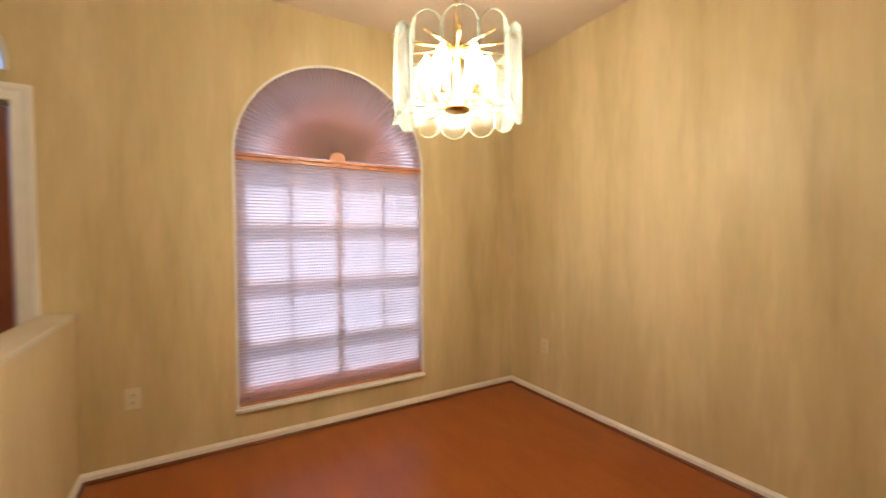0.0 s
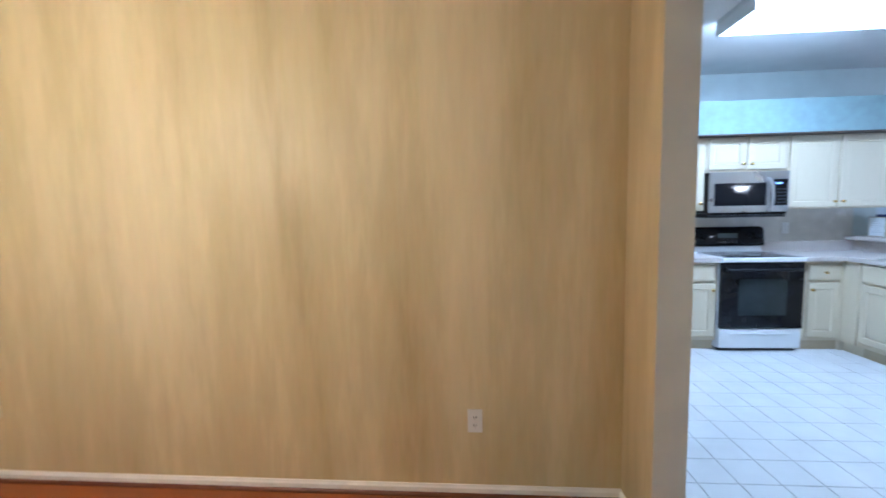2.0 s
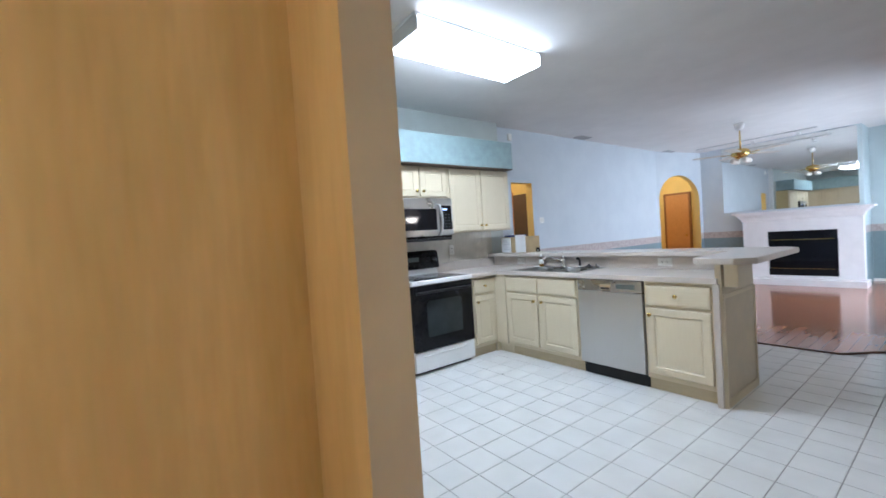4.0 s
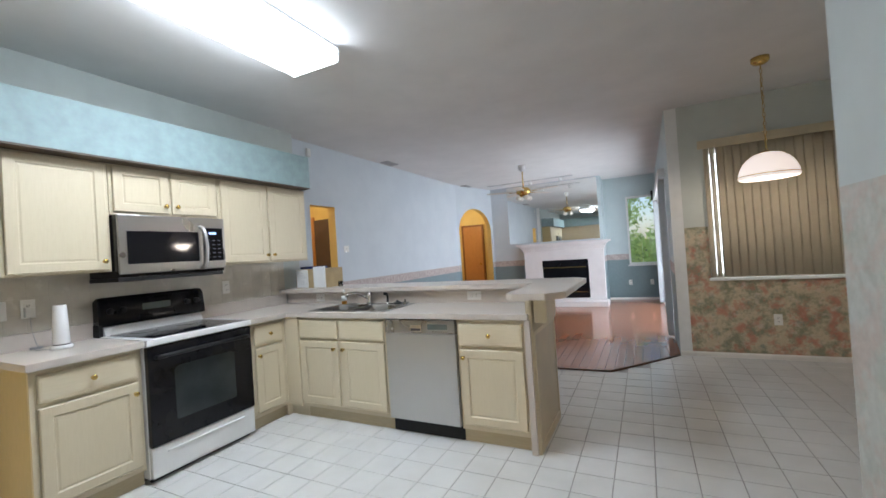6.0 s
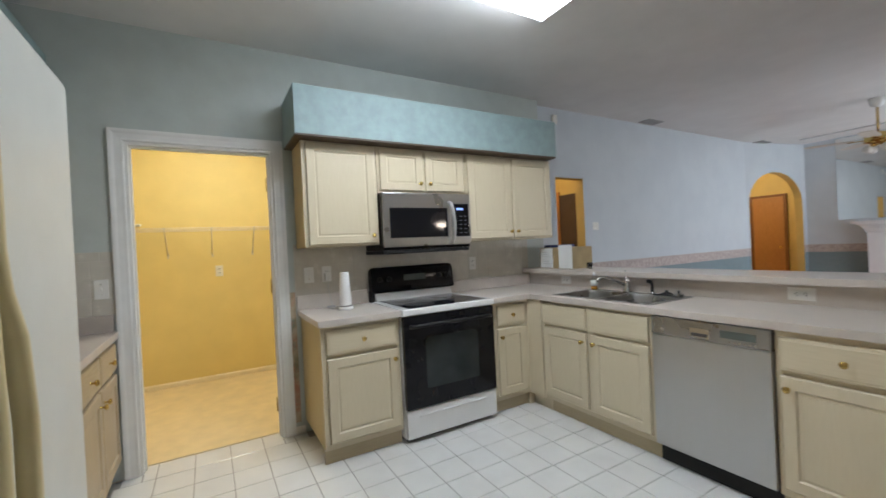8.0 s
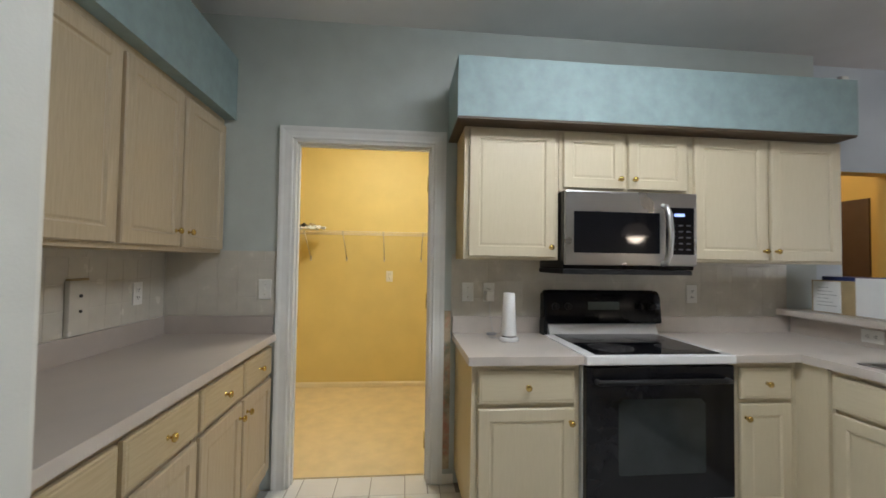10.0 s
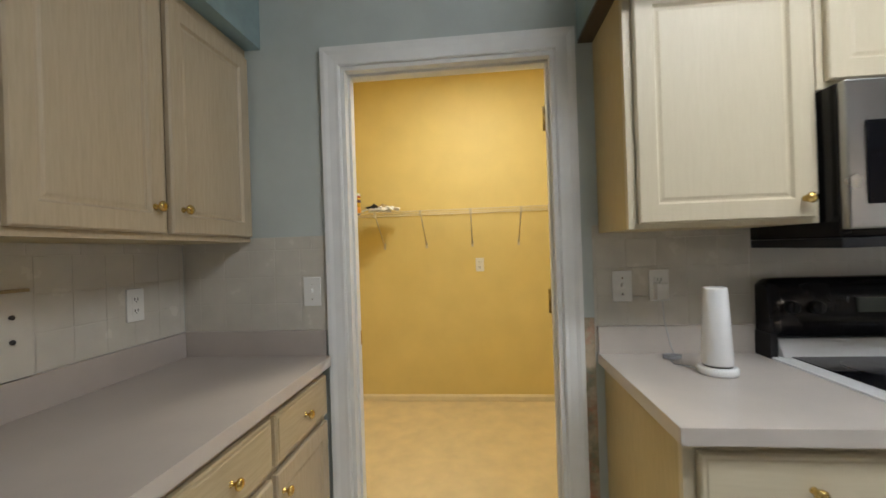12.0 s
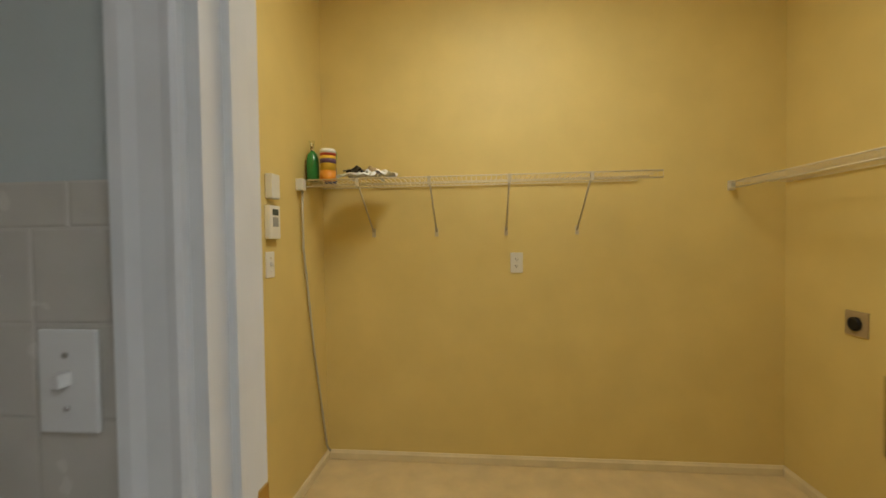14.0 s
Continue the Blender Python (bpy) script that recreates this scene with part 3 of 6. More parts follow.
solid("trim_floor_edge", tb, plain("dark_edge_strip", (0.12, 0.06, 0.035), 0.4), None, "dark wood edging strip between tile and laminate", kind="structure")

for a, b in (((-2.785, 5.34), (-5.70, 5.34)), ((-2.785, 1.67), (-2.785, 5.34)), ((-3.12, 1.67), (-2.785, 1.67)), ((-8.0, 1.67), (-3.993, 1.67)), ((-5.70, 5.34), (-5.70, 3.7))):
    skirting("baseboard", a, b)
for a, b in (((-5.9, -3.9), (-3.81, -3.9)), ((-4.03, 1.54), (-4.03, -0.11)), ((0.12, -6.66), (0.12, -2.76)), ((-3.81, -8.75), (-2.72, -8.75)), ((-3.81, -8.12), (-3.81, -8.75)), ((-0.6, -8.05), (-0.22, -8.05))):
    skirting("baseboard", a, b)
for a, b in (((1.95, 2.155), (0.12, 2.155)), ((1.95, -0.44), (1.95, 2.155)), ((0.12, -0.44), (1.95, -0.44))):
    skirting("baseboard", a, b, "baseboard tinted with the yellow laundry light", BASEL)
skirting("baseboard", (0, 0.535), (0, 0.62), "short cream baseboard between door casing and cabinet")

shoe_mat = plain("red_brown_shoe_moulding", (0.13, 0.038, 0.012), 0.35, var=0.08)
for (xa, ya), (xb, yb) in (((-2.80, 5.326), (-5.70, 5.326)), ((-2.799, 1.67), (-2.799, 5.312)), ((-5.686, 5.312), (-5.686, 3.7))):
    d = Vector((xb - xa, yb - ya))
    arc = [(0.0, 0.0)] + [(0.015 * math.cos(radians(a)), 0.017 * math.sin(radians(a))) for a in (0, 22, 45, 68, 90)]
    solid("trim_shoe", rings(bmesh.new(), [[(u, v, z) for v, z in arc] for u in (0, d.length)], smooth=False), shoe_mat, pose(xa, ya, 0.0005, 0, 0, math.degrees(math.atan2(d.y, d.x))), "red-brown quarter-round moulding between floor and baseboard", kind="structure")

# ---- builders of things ----


def panel(bm, w, h, t=0.019, rim=0.055, at=(0, 0), raised=True):
    """A cabinet door or drawer front lying on y = 0, facing -y, its lower corner at `at`."""
    u, z = at
    steps = [(0, 0), (0, -t + 0.005), (0.005, -t)]
    if raised:
        steps += [(rim, -t), (rim + 0.007, -t + 0.008), (rim + 0.012, -t + 0.008), (rim + 0.020, -t + 0.005)]
    else:
        steps += [(0.012, -t), (0.016, -t - 0.002)]
    return rings(bm, [[(u + i, y, z + i), (u + w - i, y, z + i), (u + w - i, y, z + h - i), (u + i, y, z + h - i)] for i, y in steps], smooth=False)


KNOB_PROFILE = [(0.009, 0.0), (0.009, 0.003), (0.005, 0.006), (0.0045, 0.014), (0.009, 0.018), (0.0145, 0.022), (0.0155, 0.027), (0.012, 0.032), (0.004, 0.034)]
_k = lathe(bmesh.new(), [(r, -h) for r, h in KNOB_PROFILE], axis="y", n=14)
KNOB = mesh_of("knob", _k, BRASS)


def knob(parent, u, z):
    k = new("knob", KNOB)
    k.parent = parent
    k.location = (u, -0.018, z)
    return tagged(k, "round polished brass knob")


def cabinet(name, m, w, depth, z0, z1, doors=(), drawers=(), kick=0.0, label="", category="kitchen cabinet", group="", wood=None):
    """A cabinet unit. Local: back y = 0, front y = -depth. doors: (u0, u1, z0, z1, knob u, knob z)."""
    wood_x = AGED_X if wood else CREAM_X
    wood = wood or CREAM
    t = thing(name, m, label, category, group)
    face = -depth + 0.019
    bm = bmesh.new()
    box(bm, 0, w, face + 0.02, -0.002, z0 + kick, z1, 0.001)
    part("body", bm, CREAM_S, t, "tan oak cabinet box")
    bm = bmesh.new()
    e = 0.022
    box(bm, 0, e, face, face + 0.02, z0 + kick, z1)
    box(bm, w - e, w, face, face + 0.02, z0 + kick, z1)
    box(bm, e, w - e, face, face + 0.02, z1 - 0.03, z1)
    box(bm, e, w - e, face, face + 0.02, z0 + kick, z0 + kick + 0.03)
    box(bm, e, w - e, face + 0.004, face + 0.02, z0 + kick + 0.03, z1 - 0.03)
    part("face_frame", bm, wood, t, "pickled oak face frame")
    if kick:
        part("toe_kick", B(0.0, w, face + 0.035, face + 0.05, 0.002, kick + 0.004), KICK, t, "dark tan toe kick")
    for u0, u1, a, b, ku, kz in doors:
        d = part("door", panel(bmesh.new(), u1 - u0, b - a), wood, t, "pickled oak door with a recessed panel")
        d.location = (u0, face - 0.001, a)
        if ku is not None:
            knob(d, ku - u0, kz - a)
    for u0, u1, a, b in drawers:
        d = part("drawer_front", panel(bmesh.new(), u1 - u0, b - a, raised=False), wood_x, t, "pickled oak drawer front with bevelled edge")
        d.location = (u0, face - 0.001, a)
        knob(d, (u1 - u0) / 2, (b - a) / 2)
    return t


def plate(name, m, kind, w=0.072, h=0.117, label="", mat=None):
    """A wall plate facing -y: outlet, switch or blank."""
    t = thing(name, m, label, "wall switch" if kind == "switch" else "wall outlet")
    part("cover_plate", B(-w / 2, w / 2, -0.006, 0, -h / 2, h / 2, bevel=0.003), mat or PLATE, t)
    if kind == "switch":
        part("toggle", B(-0.005, 0.005, -0.020, -0.004, -0.004, 0.012, bevel=0.002), mat or PLATE, t, "white toggle lever")
        s = bmesh.new()
        for z in (-0.03, 0.03):
            lathe(s, [(0.0035, -0.008), (0.0035, -0.005)], (0, 0, z), "y", 8)
        part("screw", s, CHROME, t, "small screw heads", "stuff")
    else:
        for z in (-0.02, 0.02):
            part("socket", B(-0.017, 0.017, -0.008, -0.004, z - 0.014, z + 0.014, bevel=0.004), mat or PLATE, t)
            s = bmesh.new()
            box(s, -0.008, -0.005, -0.0086, -0.007, z - 0.004, z + 0.006)
            box(s, 0.005, 0.008, -0.0086, -0.007, z - 0.004, z + 0.006)
            box(s, -0.002, 0.002, -0.0086, -0.007, z - 0.010, z - 0.006)
            part("slot", s, SLOT, t, "dark socket slots", "stuff")
    return t


def casing(name, m, w, h, wide=0.082, mat=None, label="white painted moulded door casing"):
    """A moulded casing round an opening of width w, height h, on a wall facing -y. Local u 0..w."""
    prof = [(0, 0), (0, -0.010), (0.006, -0.0135), (0.018, -0.0125), (0.045, -0.0145), (0.060, -0.019), (wide, -0.020), (wide, 0)]
    loops = []
    for a, b, cx, cz in ((0, 0, -1, 0), (0, h, -1, 1), (w, h, 1, 1), (w, 0, 1, 0)):
        loops.append([(a + cx * p, y, b + cz * p) for p, y in prof])
    bm = rings(bmesh.new(), loops, smooth=False)
    return solid(name, bm, mat or TRIM, m, label, kind="structure")


EASTW = lambda y, z=0.0, x=0.0: pose(x, y, z, 0, 0, -90)
NORTHW = lambda x, z=0.0, y=NORTH: pose(x, y, z)
PEN = lambda x, y, z=0.0: pose(x, y, z, 0, 0, 180)

# ---- laundry doorway ----
casing("door_casing", EASTW(1.532), 0.854, 2.085, 0.075)
casing("door_casing", pose(0.12, 0.678, 0, 0, 0, 90), 0.854, 2.085, 0.075)
jb = bmesh.new()
box(jb, 0.001, 0.119, 1.514, 1.5315, 0, 2.085)
box(jb, 0.001, 0.119, 0.6785, 0.696, 0, 2.085)
box(jb, 0.001, 0.119, 0.696, 1.514, 2.067, 2.0845)
box(jb, 0.040, 0.075, 1.503, 1.514, 0, 2.067)
box(jb, 0.040, 0.075, 0.696, 0.707, 0, 2.067)
box(jb, 0.040, 0.075, 0.707, 1.503, 2.056, 2.067)
solid("door_jamb", jb, TRIM, None, "white painted door jamb with stop", kind="structure")
dr = thing("door_laundry", pose(0.128, 0.690, 0.012, 0, 0, 105), "white painted laundry door swung open against the side wall", "door", kind="structure")
dp = bmesh.new()
box(dp, -0.76, -0.004, 0, 0.035, 0, 2.0, 0.002)
part("door_panel", dp, TRIM, dr)
for z in (0.21, 1.10, 1.86):
    hb = bmesh.new()
    lathe(hb, [(0.007, -0.05), (0.007, 0.05)], (0.124, 0.704, z), n=10)
    box(hb, 0.086, 0.1215, 0.6965, 0.6995, z - 0.05, z + 0.05)
    solid("door_hinge", hb, plain("worn_brass", (0.46, 0.33, 0.11), 0.4, 1.0, var=0.3, size=30), None, "worn brass hinge on the white door jamb", "hinge", "hinges of the laundry door")
solid("strike_plate", B(0.085, 0.115, 1.5105, 1.5135, 0.93, 0.99), BRASS, None, "small brass strike plate on the door jamb", "strike plate")
solid("door_sill", B(0.1085, 0.1195, 0.698, 1.512, 0.0, 0.003, bevel=0.001), plain("vinyl_edge", (0.55, 0.47, 0.32), 0.4), None, "flat cream edging strip in the laundry doorway", "threshold")

# ---- soffits and backsplash structure ----
solid("soffit_east", B(-0.455, -0.001, -1.72, 0.592, 2.112, 2.43), SOFFIT, None, "aqua sponge-painted soffit over the wall cabinets", kind="structure")
solid("soffit_north", B(DX2, -0.001, 1.866, NORTH - 0.001, 2.18, 2.55), SOFFIT, None, "aqua sponge-painted soffit over the long counter", kind="structure")
# Brown strip, its colour darkened to hold the shadow under the soffit.
solid("soffit_shade_strip", B(-0.452, -0.003, -1.717, 0.589, 2.1005, 2.1115), plain("brown_strip_shadowed", (0.08, 0.052, 0.03), 0.5), None, "thin brown strip under the soffit, darkened for the shadow there", kind="structure")
hwm = solid("wall_half_peninsula", B(-2.79, 0.118, -1.87, -1.745, 0, 1.03), LAM, None, "beige half wall behind the sink counter", kind="structure")
part("dado_face", B(-2.79, 0.118, -1.876, -1.871, 0.0, 1.03), LIVING, hwm, "grey-blue painted back of the half wall")

# ---- cabinets ----
cf_ = B(-0.764, -0.60, -1.166, -1.1455, 0.10, 0.875)
box(cf_, -0.80, -0.575, -1.40, -1.198, 0, 0.1005)
box(cf_, -0.595, -0.30, -1.1975, -1.146, 0, 0.0995)
solid("cabinet_filler", cf_, CREAM, None, "narrow pickled oak corner filler strip", "filler panel")
cabinet("base_cabinet", EASTW(0.53), 0.525, 0.625, 0, 0.874, [(0.03, 0.50, 0.14, 0.665, 0.475, 0.60)], [(0.03, 0.50, 0.69, 0.845)], 0.10, "pickled oak base cabinet, one drawer, one door, beside the stove", group="base cabinets")
cabinet("base_cabinet", EASTW(-0.765), 0.38, 0.625, 0, 0.874, [(0.06, 0.34, 0.14, 0.665, 0.085, 0.60)], [(0.06, 0.34, 0.69, 0.845)], 0.10, "narrow pickled oak base cabinet between stove and corner", group="base cabinets")
cabinet("sink_cabinet", PEN(-0.765, -1.745), 0.925, 0.60, 0, 0.74, [(0.02, 0.435, 0.14, 0.675, 0.405, 0.615), (0.475, 0.90, 0.14, 0.675, 0.505, 0.615)], (), 0.10, "pickled oak sink base cabinet with two doors", group="base cabinets")
sk = bpy.data.objects["sink_cabinet"]
for u0, u1 in ((0.02, 0.435), (0.475, 0.90)):
    d = part("false_drawer", panel(bmesh.new(), u1 - u0, 0.155, raised=False), CREAM_X, sk, "fixed pickled oak panel in front of the sink")
    d.location = (u0, -0.582, 0.695)
part("upper_rail", B(0, 0.925, -0.581, -0.561, 0.741, 0.874), CREAM, sk)
cabinet("base_cabinet", PEN(-2.29, -1.745), 0.495, 0.60, 0, 0.874, [(0.02, 0.475, 0.14, 0.665, 0.05, 0.61)], [(0.02, 0.475, 0.69, 0.845)], 0.10, "wide pickled oak base cabinet beside the dishwasher, drawer over door", group="base cabinets")
NB = [(-0.87, 0.845), (-1.74, 0.865)]
for x, w in NB:
    q = w / 2
    cabinet("base_cabinet", NORTHW(x, 0, NORTH), w, 0.625, 0, 0.874, [(0.012, q - 0.012, 0.14, 0.665, q - 0.045, 0.60), (q + 0.012, w - 0.012, 0.14, 0.665, q + 0.045, 0.60)], [(0.012, q - 0.012, 0.69, 0.845), (q + 0.012, w - 0.012, 0.69, 0.845)], 0.10, "pickled oak base cabinet in dimmed tone, two drawers over two doors", group="base cabinets", wood=AGED)
for x, w, q in ((-0.892, 0.887, 0.432), (-1.782, 0.888, 0.444)):
    cabinet("wall_cabinet", NORTHW(x, 0, NORTH), w, 0.325, 1.385, 2.179, [(0.012, q - 0.012, 1.405, 2.137, q - 0.055, 1.48), (q + 0.012, w - 0.014, 1.405, 2.137, q + 0.055, 1.48)], (), 0, "pickled oak wall cabinet in dimmed tone over the long counter", group="wall cabinets", wood=AGED)
cabinet("wall_cabinet", EASTW(0.535), 0.53, 0.345, 1.37, 2.10, [(0.025, 0.51, 1.385, 2.088, 0.48, 1.44)], (), 0, "pickled oak wall cabinet with one door beside the microwave", group="wall cabinets")
cabinet("wall_cabinet", EASTW(0.0), 0.77, 0.345, 1.755, 2.10, [(0.02, 0.375, 1.775, 2.088, 0.345, 1.83), (0.40, 0.75, 1.775, 2.088, 0.43, 1.83)], (), 0, "short pickled oak cabinet with two doors over the microwave", group="wall cabinets")
cabinet("wall_cabinet", EASTW(-0.775), 0.98, 0.345, 1.37, 2.10, [(0.025, 0.48, 1.385, 2.088, 0.455, 1.44), (0.505, 0.955, 1.385, 2.088, 0.53, 1.44)], (), 0, "pickled oak wall cabinet with two doors beside the microwave", group="wall cabinets")

# ---- worktops ----
wt = thing("worktop_stove_side", Matrix(), "short beige laminate worktop beside the white stove", "worktop")
part("slab", B(-0.651, -0.002, 0.002, 0.553, 0.876, 0.915, bevel=0.002), LAM, wt)
part("edge_band", B(-0.655, -0.6515, 0.002, 0.553, 0.875, 0.9155, bevel=0.001), LAM, wt, "beige laminate front edge")
solid("backsplash_strip", B(-0.022, -0.002, 0.003, 0.553, 0.915, 1.018, bevel=0.002), LAM, None, "beige laminate upstand along the wall", "backsplash")
ct = bmesh.new()
box(ct, -0.655, -0.002, -1.742, -0.768, 0.875, 0.915, 0.003)
SX0, SX1, SY0, SY1 = -1.655, -0.845, -1.67, -1.20
box(ct, SX1 - 0.02, -0.6551, -1.742, -1.13, 0.875, 0.915)
box(ct, -2.815, SX0 + 0.02, -1.742, -1.13, 0.875, 0.915, 0.003)
box(ct, SX0 + 0.02, SX1 - 0.02, -1.742, SY0 + 0.02, 0.875, 0.915)
box(ct, SX0 + 0.02, SX1 - 0.02, SY1 - 0.02, -1.13, 0.875, 0.915)
solid("worktop_peninsula", ct, LAM, None, "long beige laminate worktop with a cut-out for the sink", "worktop")
solid("backsplash_strip", B(-0.022, -0.002, -1.72, -0.77, 0.915, 1.018, bevel=0.002), LAM, None, "beige laminate upstand along the wall", "backsplash")
solid("backsplash_strip", B(-2.78, -0.023, -1.744, -1.724, 0.915, 1.029, bevel=0.002), LAM, None, "beige laminate upstand below the bar top", "backsplash")
wt = thing("worktop_north", Matrix(), "long mauve-beige laminate worktop over the oak cabinets", "worktop")
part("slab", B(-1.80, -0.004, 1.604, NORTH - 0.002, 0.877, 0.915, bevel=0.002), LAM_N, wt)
part("edge_band", B(-1.80, -0.004, 1.60, 1.6035, 0.875, 0.9155, bevel=0.001), LAM, wt, "beige laminate front edge")
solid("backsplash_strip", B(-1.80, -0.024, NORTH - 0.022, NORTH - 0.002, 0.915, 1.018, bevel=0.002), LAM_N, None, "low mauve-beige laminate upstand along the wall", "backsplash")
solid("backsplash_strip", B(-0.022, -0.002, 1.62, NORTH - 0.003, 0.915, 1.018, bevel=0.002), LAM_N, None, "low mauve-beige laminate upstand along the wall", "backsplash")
bar = bmesh.new()
prism(bar, [(0.115, -1.64), (0.115, -2.10), (-2.99, -2.10), (-3.08, -2.0), (-3.08, -1.03), (-2.98, -0.93), (-2.78, -0.93), (-2.73, -0.98), (-2.73, -1.64)], 1.031, 1.071, 0.004)
solid("bar_counter", bar, LAM, None, "raised beige laminate bar top with clipped corners", "counter")
ep = thing("end_panel", Matrix(), "cream end panel of the peninsula with a framed glossy insert", "end panel")
part("board", B(-2.835, -2.795, -1.80, -1.155, 0, 1.030, bevel=0.003), CREAM, ep)
part("edge_strip", B(-2.825, -2.785, -1.154, -1.135, 0, 0.874, bevel=0.003), LAM, ep, "beige laminate edge strip")
fr = bmesh.new()
for a in ((-1.18, -1.16, 0, 0.80), (-1.80, -1.77, 0, 0.80), (-1.77, -1.18, 0.77, 0.80), (-1.77, -1.18, 0.0, 0.06)):
    box(fr, -2.845, -2.8355, a[0], a[1], a[2], a[3])
part("frame", fr, CREAM, ep)
part("insert", B(-2.8405, -2.836, -1.768, -1.182, 0.062, 0.768), plain("glossy_tan_panel", (0.52, 0.44, 0.30), 0.36, var=0.05), ep, "glossy tan insert panel")
solid("bar_bracket", B(-2.93, -2.846, -1.46, -1.17, 0.855, 1.030, bevel=0.004), CREAM, None, "cream box bracket carrying the bar top", "bracket")

# ---- stove ----
st = thing("stove", EASTW(-0.003), "white and black electric stove with glass cooktop and black oven door", "stove")
W = 0.757
part("body", B(0, W, -0.62, -0.03, 0.03, 0.875, bevel=0.003), ENAMEL, st, "white enamel sides")
part("kick_plate", B(0.02, W - 0.02, -0.60, -0.58, 0.0, 0.03), BLACKM, st)
ckt = bmesh.new()
box(ckt, -0.002, W + 0.002, -0.675, -0.075, 0.876, 0.920, 0.008)
part("cooktop_frame", ckt, ENAMEL, st, "white enamel cooktop frame")
gl = part("cooktop_glass", B(0.055, W - 0.055, -0.645, -0.10, 0.9202, 0.9235, bevel=0.0015), GLASSB, st, "black ceramic glass")
burn = plain("burner_ring", (0.045, 0.045, 0.048), 0.15, bump=0.0)
for u, v, r in ((0.21, -0.50, 0.11), (0.55, -0.50, 0.085), (0.21, -0.24, 0.085), (0.55, -0.24, 0.11)):
    rb = bmesh.new()
    lathe(rb, [(r - 0.004, 0.9238), (r, 0.9238), (r, 0.9241), (r - 0.004, 0.9241)], (u, v, 0), n=28)
    part("burner_ring", rb, burn, gl, "faint grey burner ring")
fs = bmesh.new()
rings(fs, [[(u, -0.115, 0.915), (u, -0.085, 0.98), (u, -0.02, 0.98), (u, -0.02, 0.915)] for u in (0.03, W - 0.03)], smooth=False)
part("rear_riser", fs, ENAMEL, st, "sloping white riser behind the cooktop")
bg = bmesh.new()
prof = [(-0.095, 0.985), (-0.100, 1.00), (-0.082, 1.165), (-0.072, 1.185), (-0.045, 1.19), (-0.02, 1.18), (-0.02, 0.985)]
cols = [(0.0, 0.9), (0.012, 0.985), (0.05, 1.0), (W - 0.05, 1.0), (W - 0.012, 0.985), (W, 0.9)]
rings(bg, [[(u, y, 0.985 + (z - 0.985) * s) for y, z in prof] for u, s in cols])
pnl = part("control_panel", bg, BLACK, st, "glossy black raised control panel")
for k, u in enumerate((0.07, 0.15, 0.61, 0.69)):
    kb = bmesh.new()
    lathe(kb, [(0.022, -0.090), (0.021, -0.110), (0.016, -0.114)], (u, 0, 1.09), "y", 16)
    box(kb, u - 0.004, u + 0.004, -0.120, -0.11, 1.07, 1.11)
    part("dial", kb, BLACKM, pnl, "black rotary dial")
part("display", B(0.28, 0.48, -0.0975, -0.09, 1.07, 1.12), LCD, pnl, "dark clock display")
part("side_post", B(-0.004, 0.02, -0.10, -0.02, 0.90, 1.0), BLACKM, st)
od = part("oven_door", B(0.004, W - 0.004, -0.665, -0.622, 0.235, 0.868, bevel=0.006), BLACK, st, "glossy black oven door")
ow = bmesh.new()
prism(ow, [(0.17, 0.36), (0.59, 0.36), (0.60, 0.37), (0.60, 0.69), (0.575, 0.715), (0.185, 0.715), (0.16, 0.69), (0.16, 0.37)], 0, 0.002)
owo = part("oven_window", ow, OVENW, od, "dark grey oven window")
owo.matrix_basis = pose(0, -0.6655, 0, 90)
hd = bmesh.new()
tube(hd, [(0.05, -0.666, 0.80), (0.055, -0.70, 0.802), (0.10, -0.712, 0.806), (0.38, -0.716, 0.808), (0.66, -0.712, 0.806), (0.705, -0.70, 0.802), (0.71, -0.666, 0.80)], 0.013, 10)
part("oven_handle", hd, BLACKM, od, "curved black bar handle")
dw = part("drawer", B(0.004, W - 0.004, -0.655, -0.622, 0.035, 0.228, bevel=0.006), ENAMEL, st, "white storage drawer")
part("grip", B(0.10, W - 0.10, -0.662, -0.652, 0.172, 0.186, bevel=0.004), ENAMEL, dw)

# ---- microwave ----
mw = thing("microwave", EASTW(-0.004, 1.325), "stainless steel over-range microwave with curved handle", "microwave")
W = 0.756
part("body", B(0, W, -0.385, -0.003, 0.0, 0.425, bevel=0.003), BLACK, mw, "black steel case")
mf = part("front_frame", B(0.0, W, -0.412, -0.386, 0.022, 0.425, bevel=0.006), STEEL_X, mw, "brushed stainless front")
part("door_glass", B(0.047, 0.535, -0.4155, -0.4125, 0.088, 0.312, bevel=0.001), GLASSB, mf, "black door glass")
kp = part("keypad", B(0.575, W - 0.02, -0.4155, -0.4125, 0.085, 0.345, bevel=0.001), GLASSB, mf, "black touch keypad")
part("clock", B(0.62, 0.68, -0.4165, -0.4157, 0.295, 0.312), BLUEL, kp, "small glowing blue clock")
ks = bmesh.new()
for r in range(5):
    for c in range(3):
        box(ks, 0.60 + 0.045 * c, 0.625 + 0.045 * c, -0.4164, -0.4156, 0.11 + 0.033 * r, 0.118 + 0.033 * r)
part("key_mark", ks, plain("key_grey", (0.07, 0.07, 0.075), 0.4, bump=0.0), kp, "faint grey key markings", "stuff")
hb = bmesh.new()
tube(hb, [(0.555, -0.410, 0.352), (0.557, -0.438, 0.345), (0.562, -0.458, 0.30), (0.566, -0.466, 0.19), (0.562, -0.458, 0.085), (0.557, -0.438, 0.040), (0.555, -0.410, 0.033)], [0.015, 0.016, 0.016, 0.016, 0.016, 0.016, 0.015], 12)
part("handle", hb, STEEL_Z, mf, "curved stainless handle")
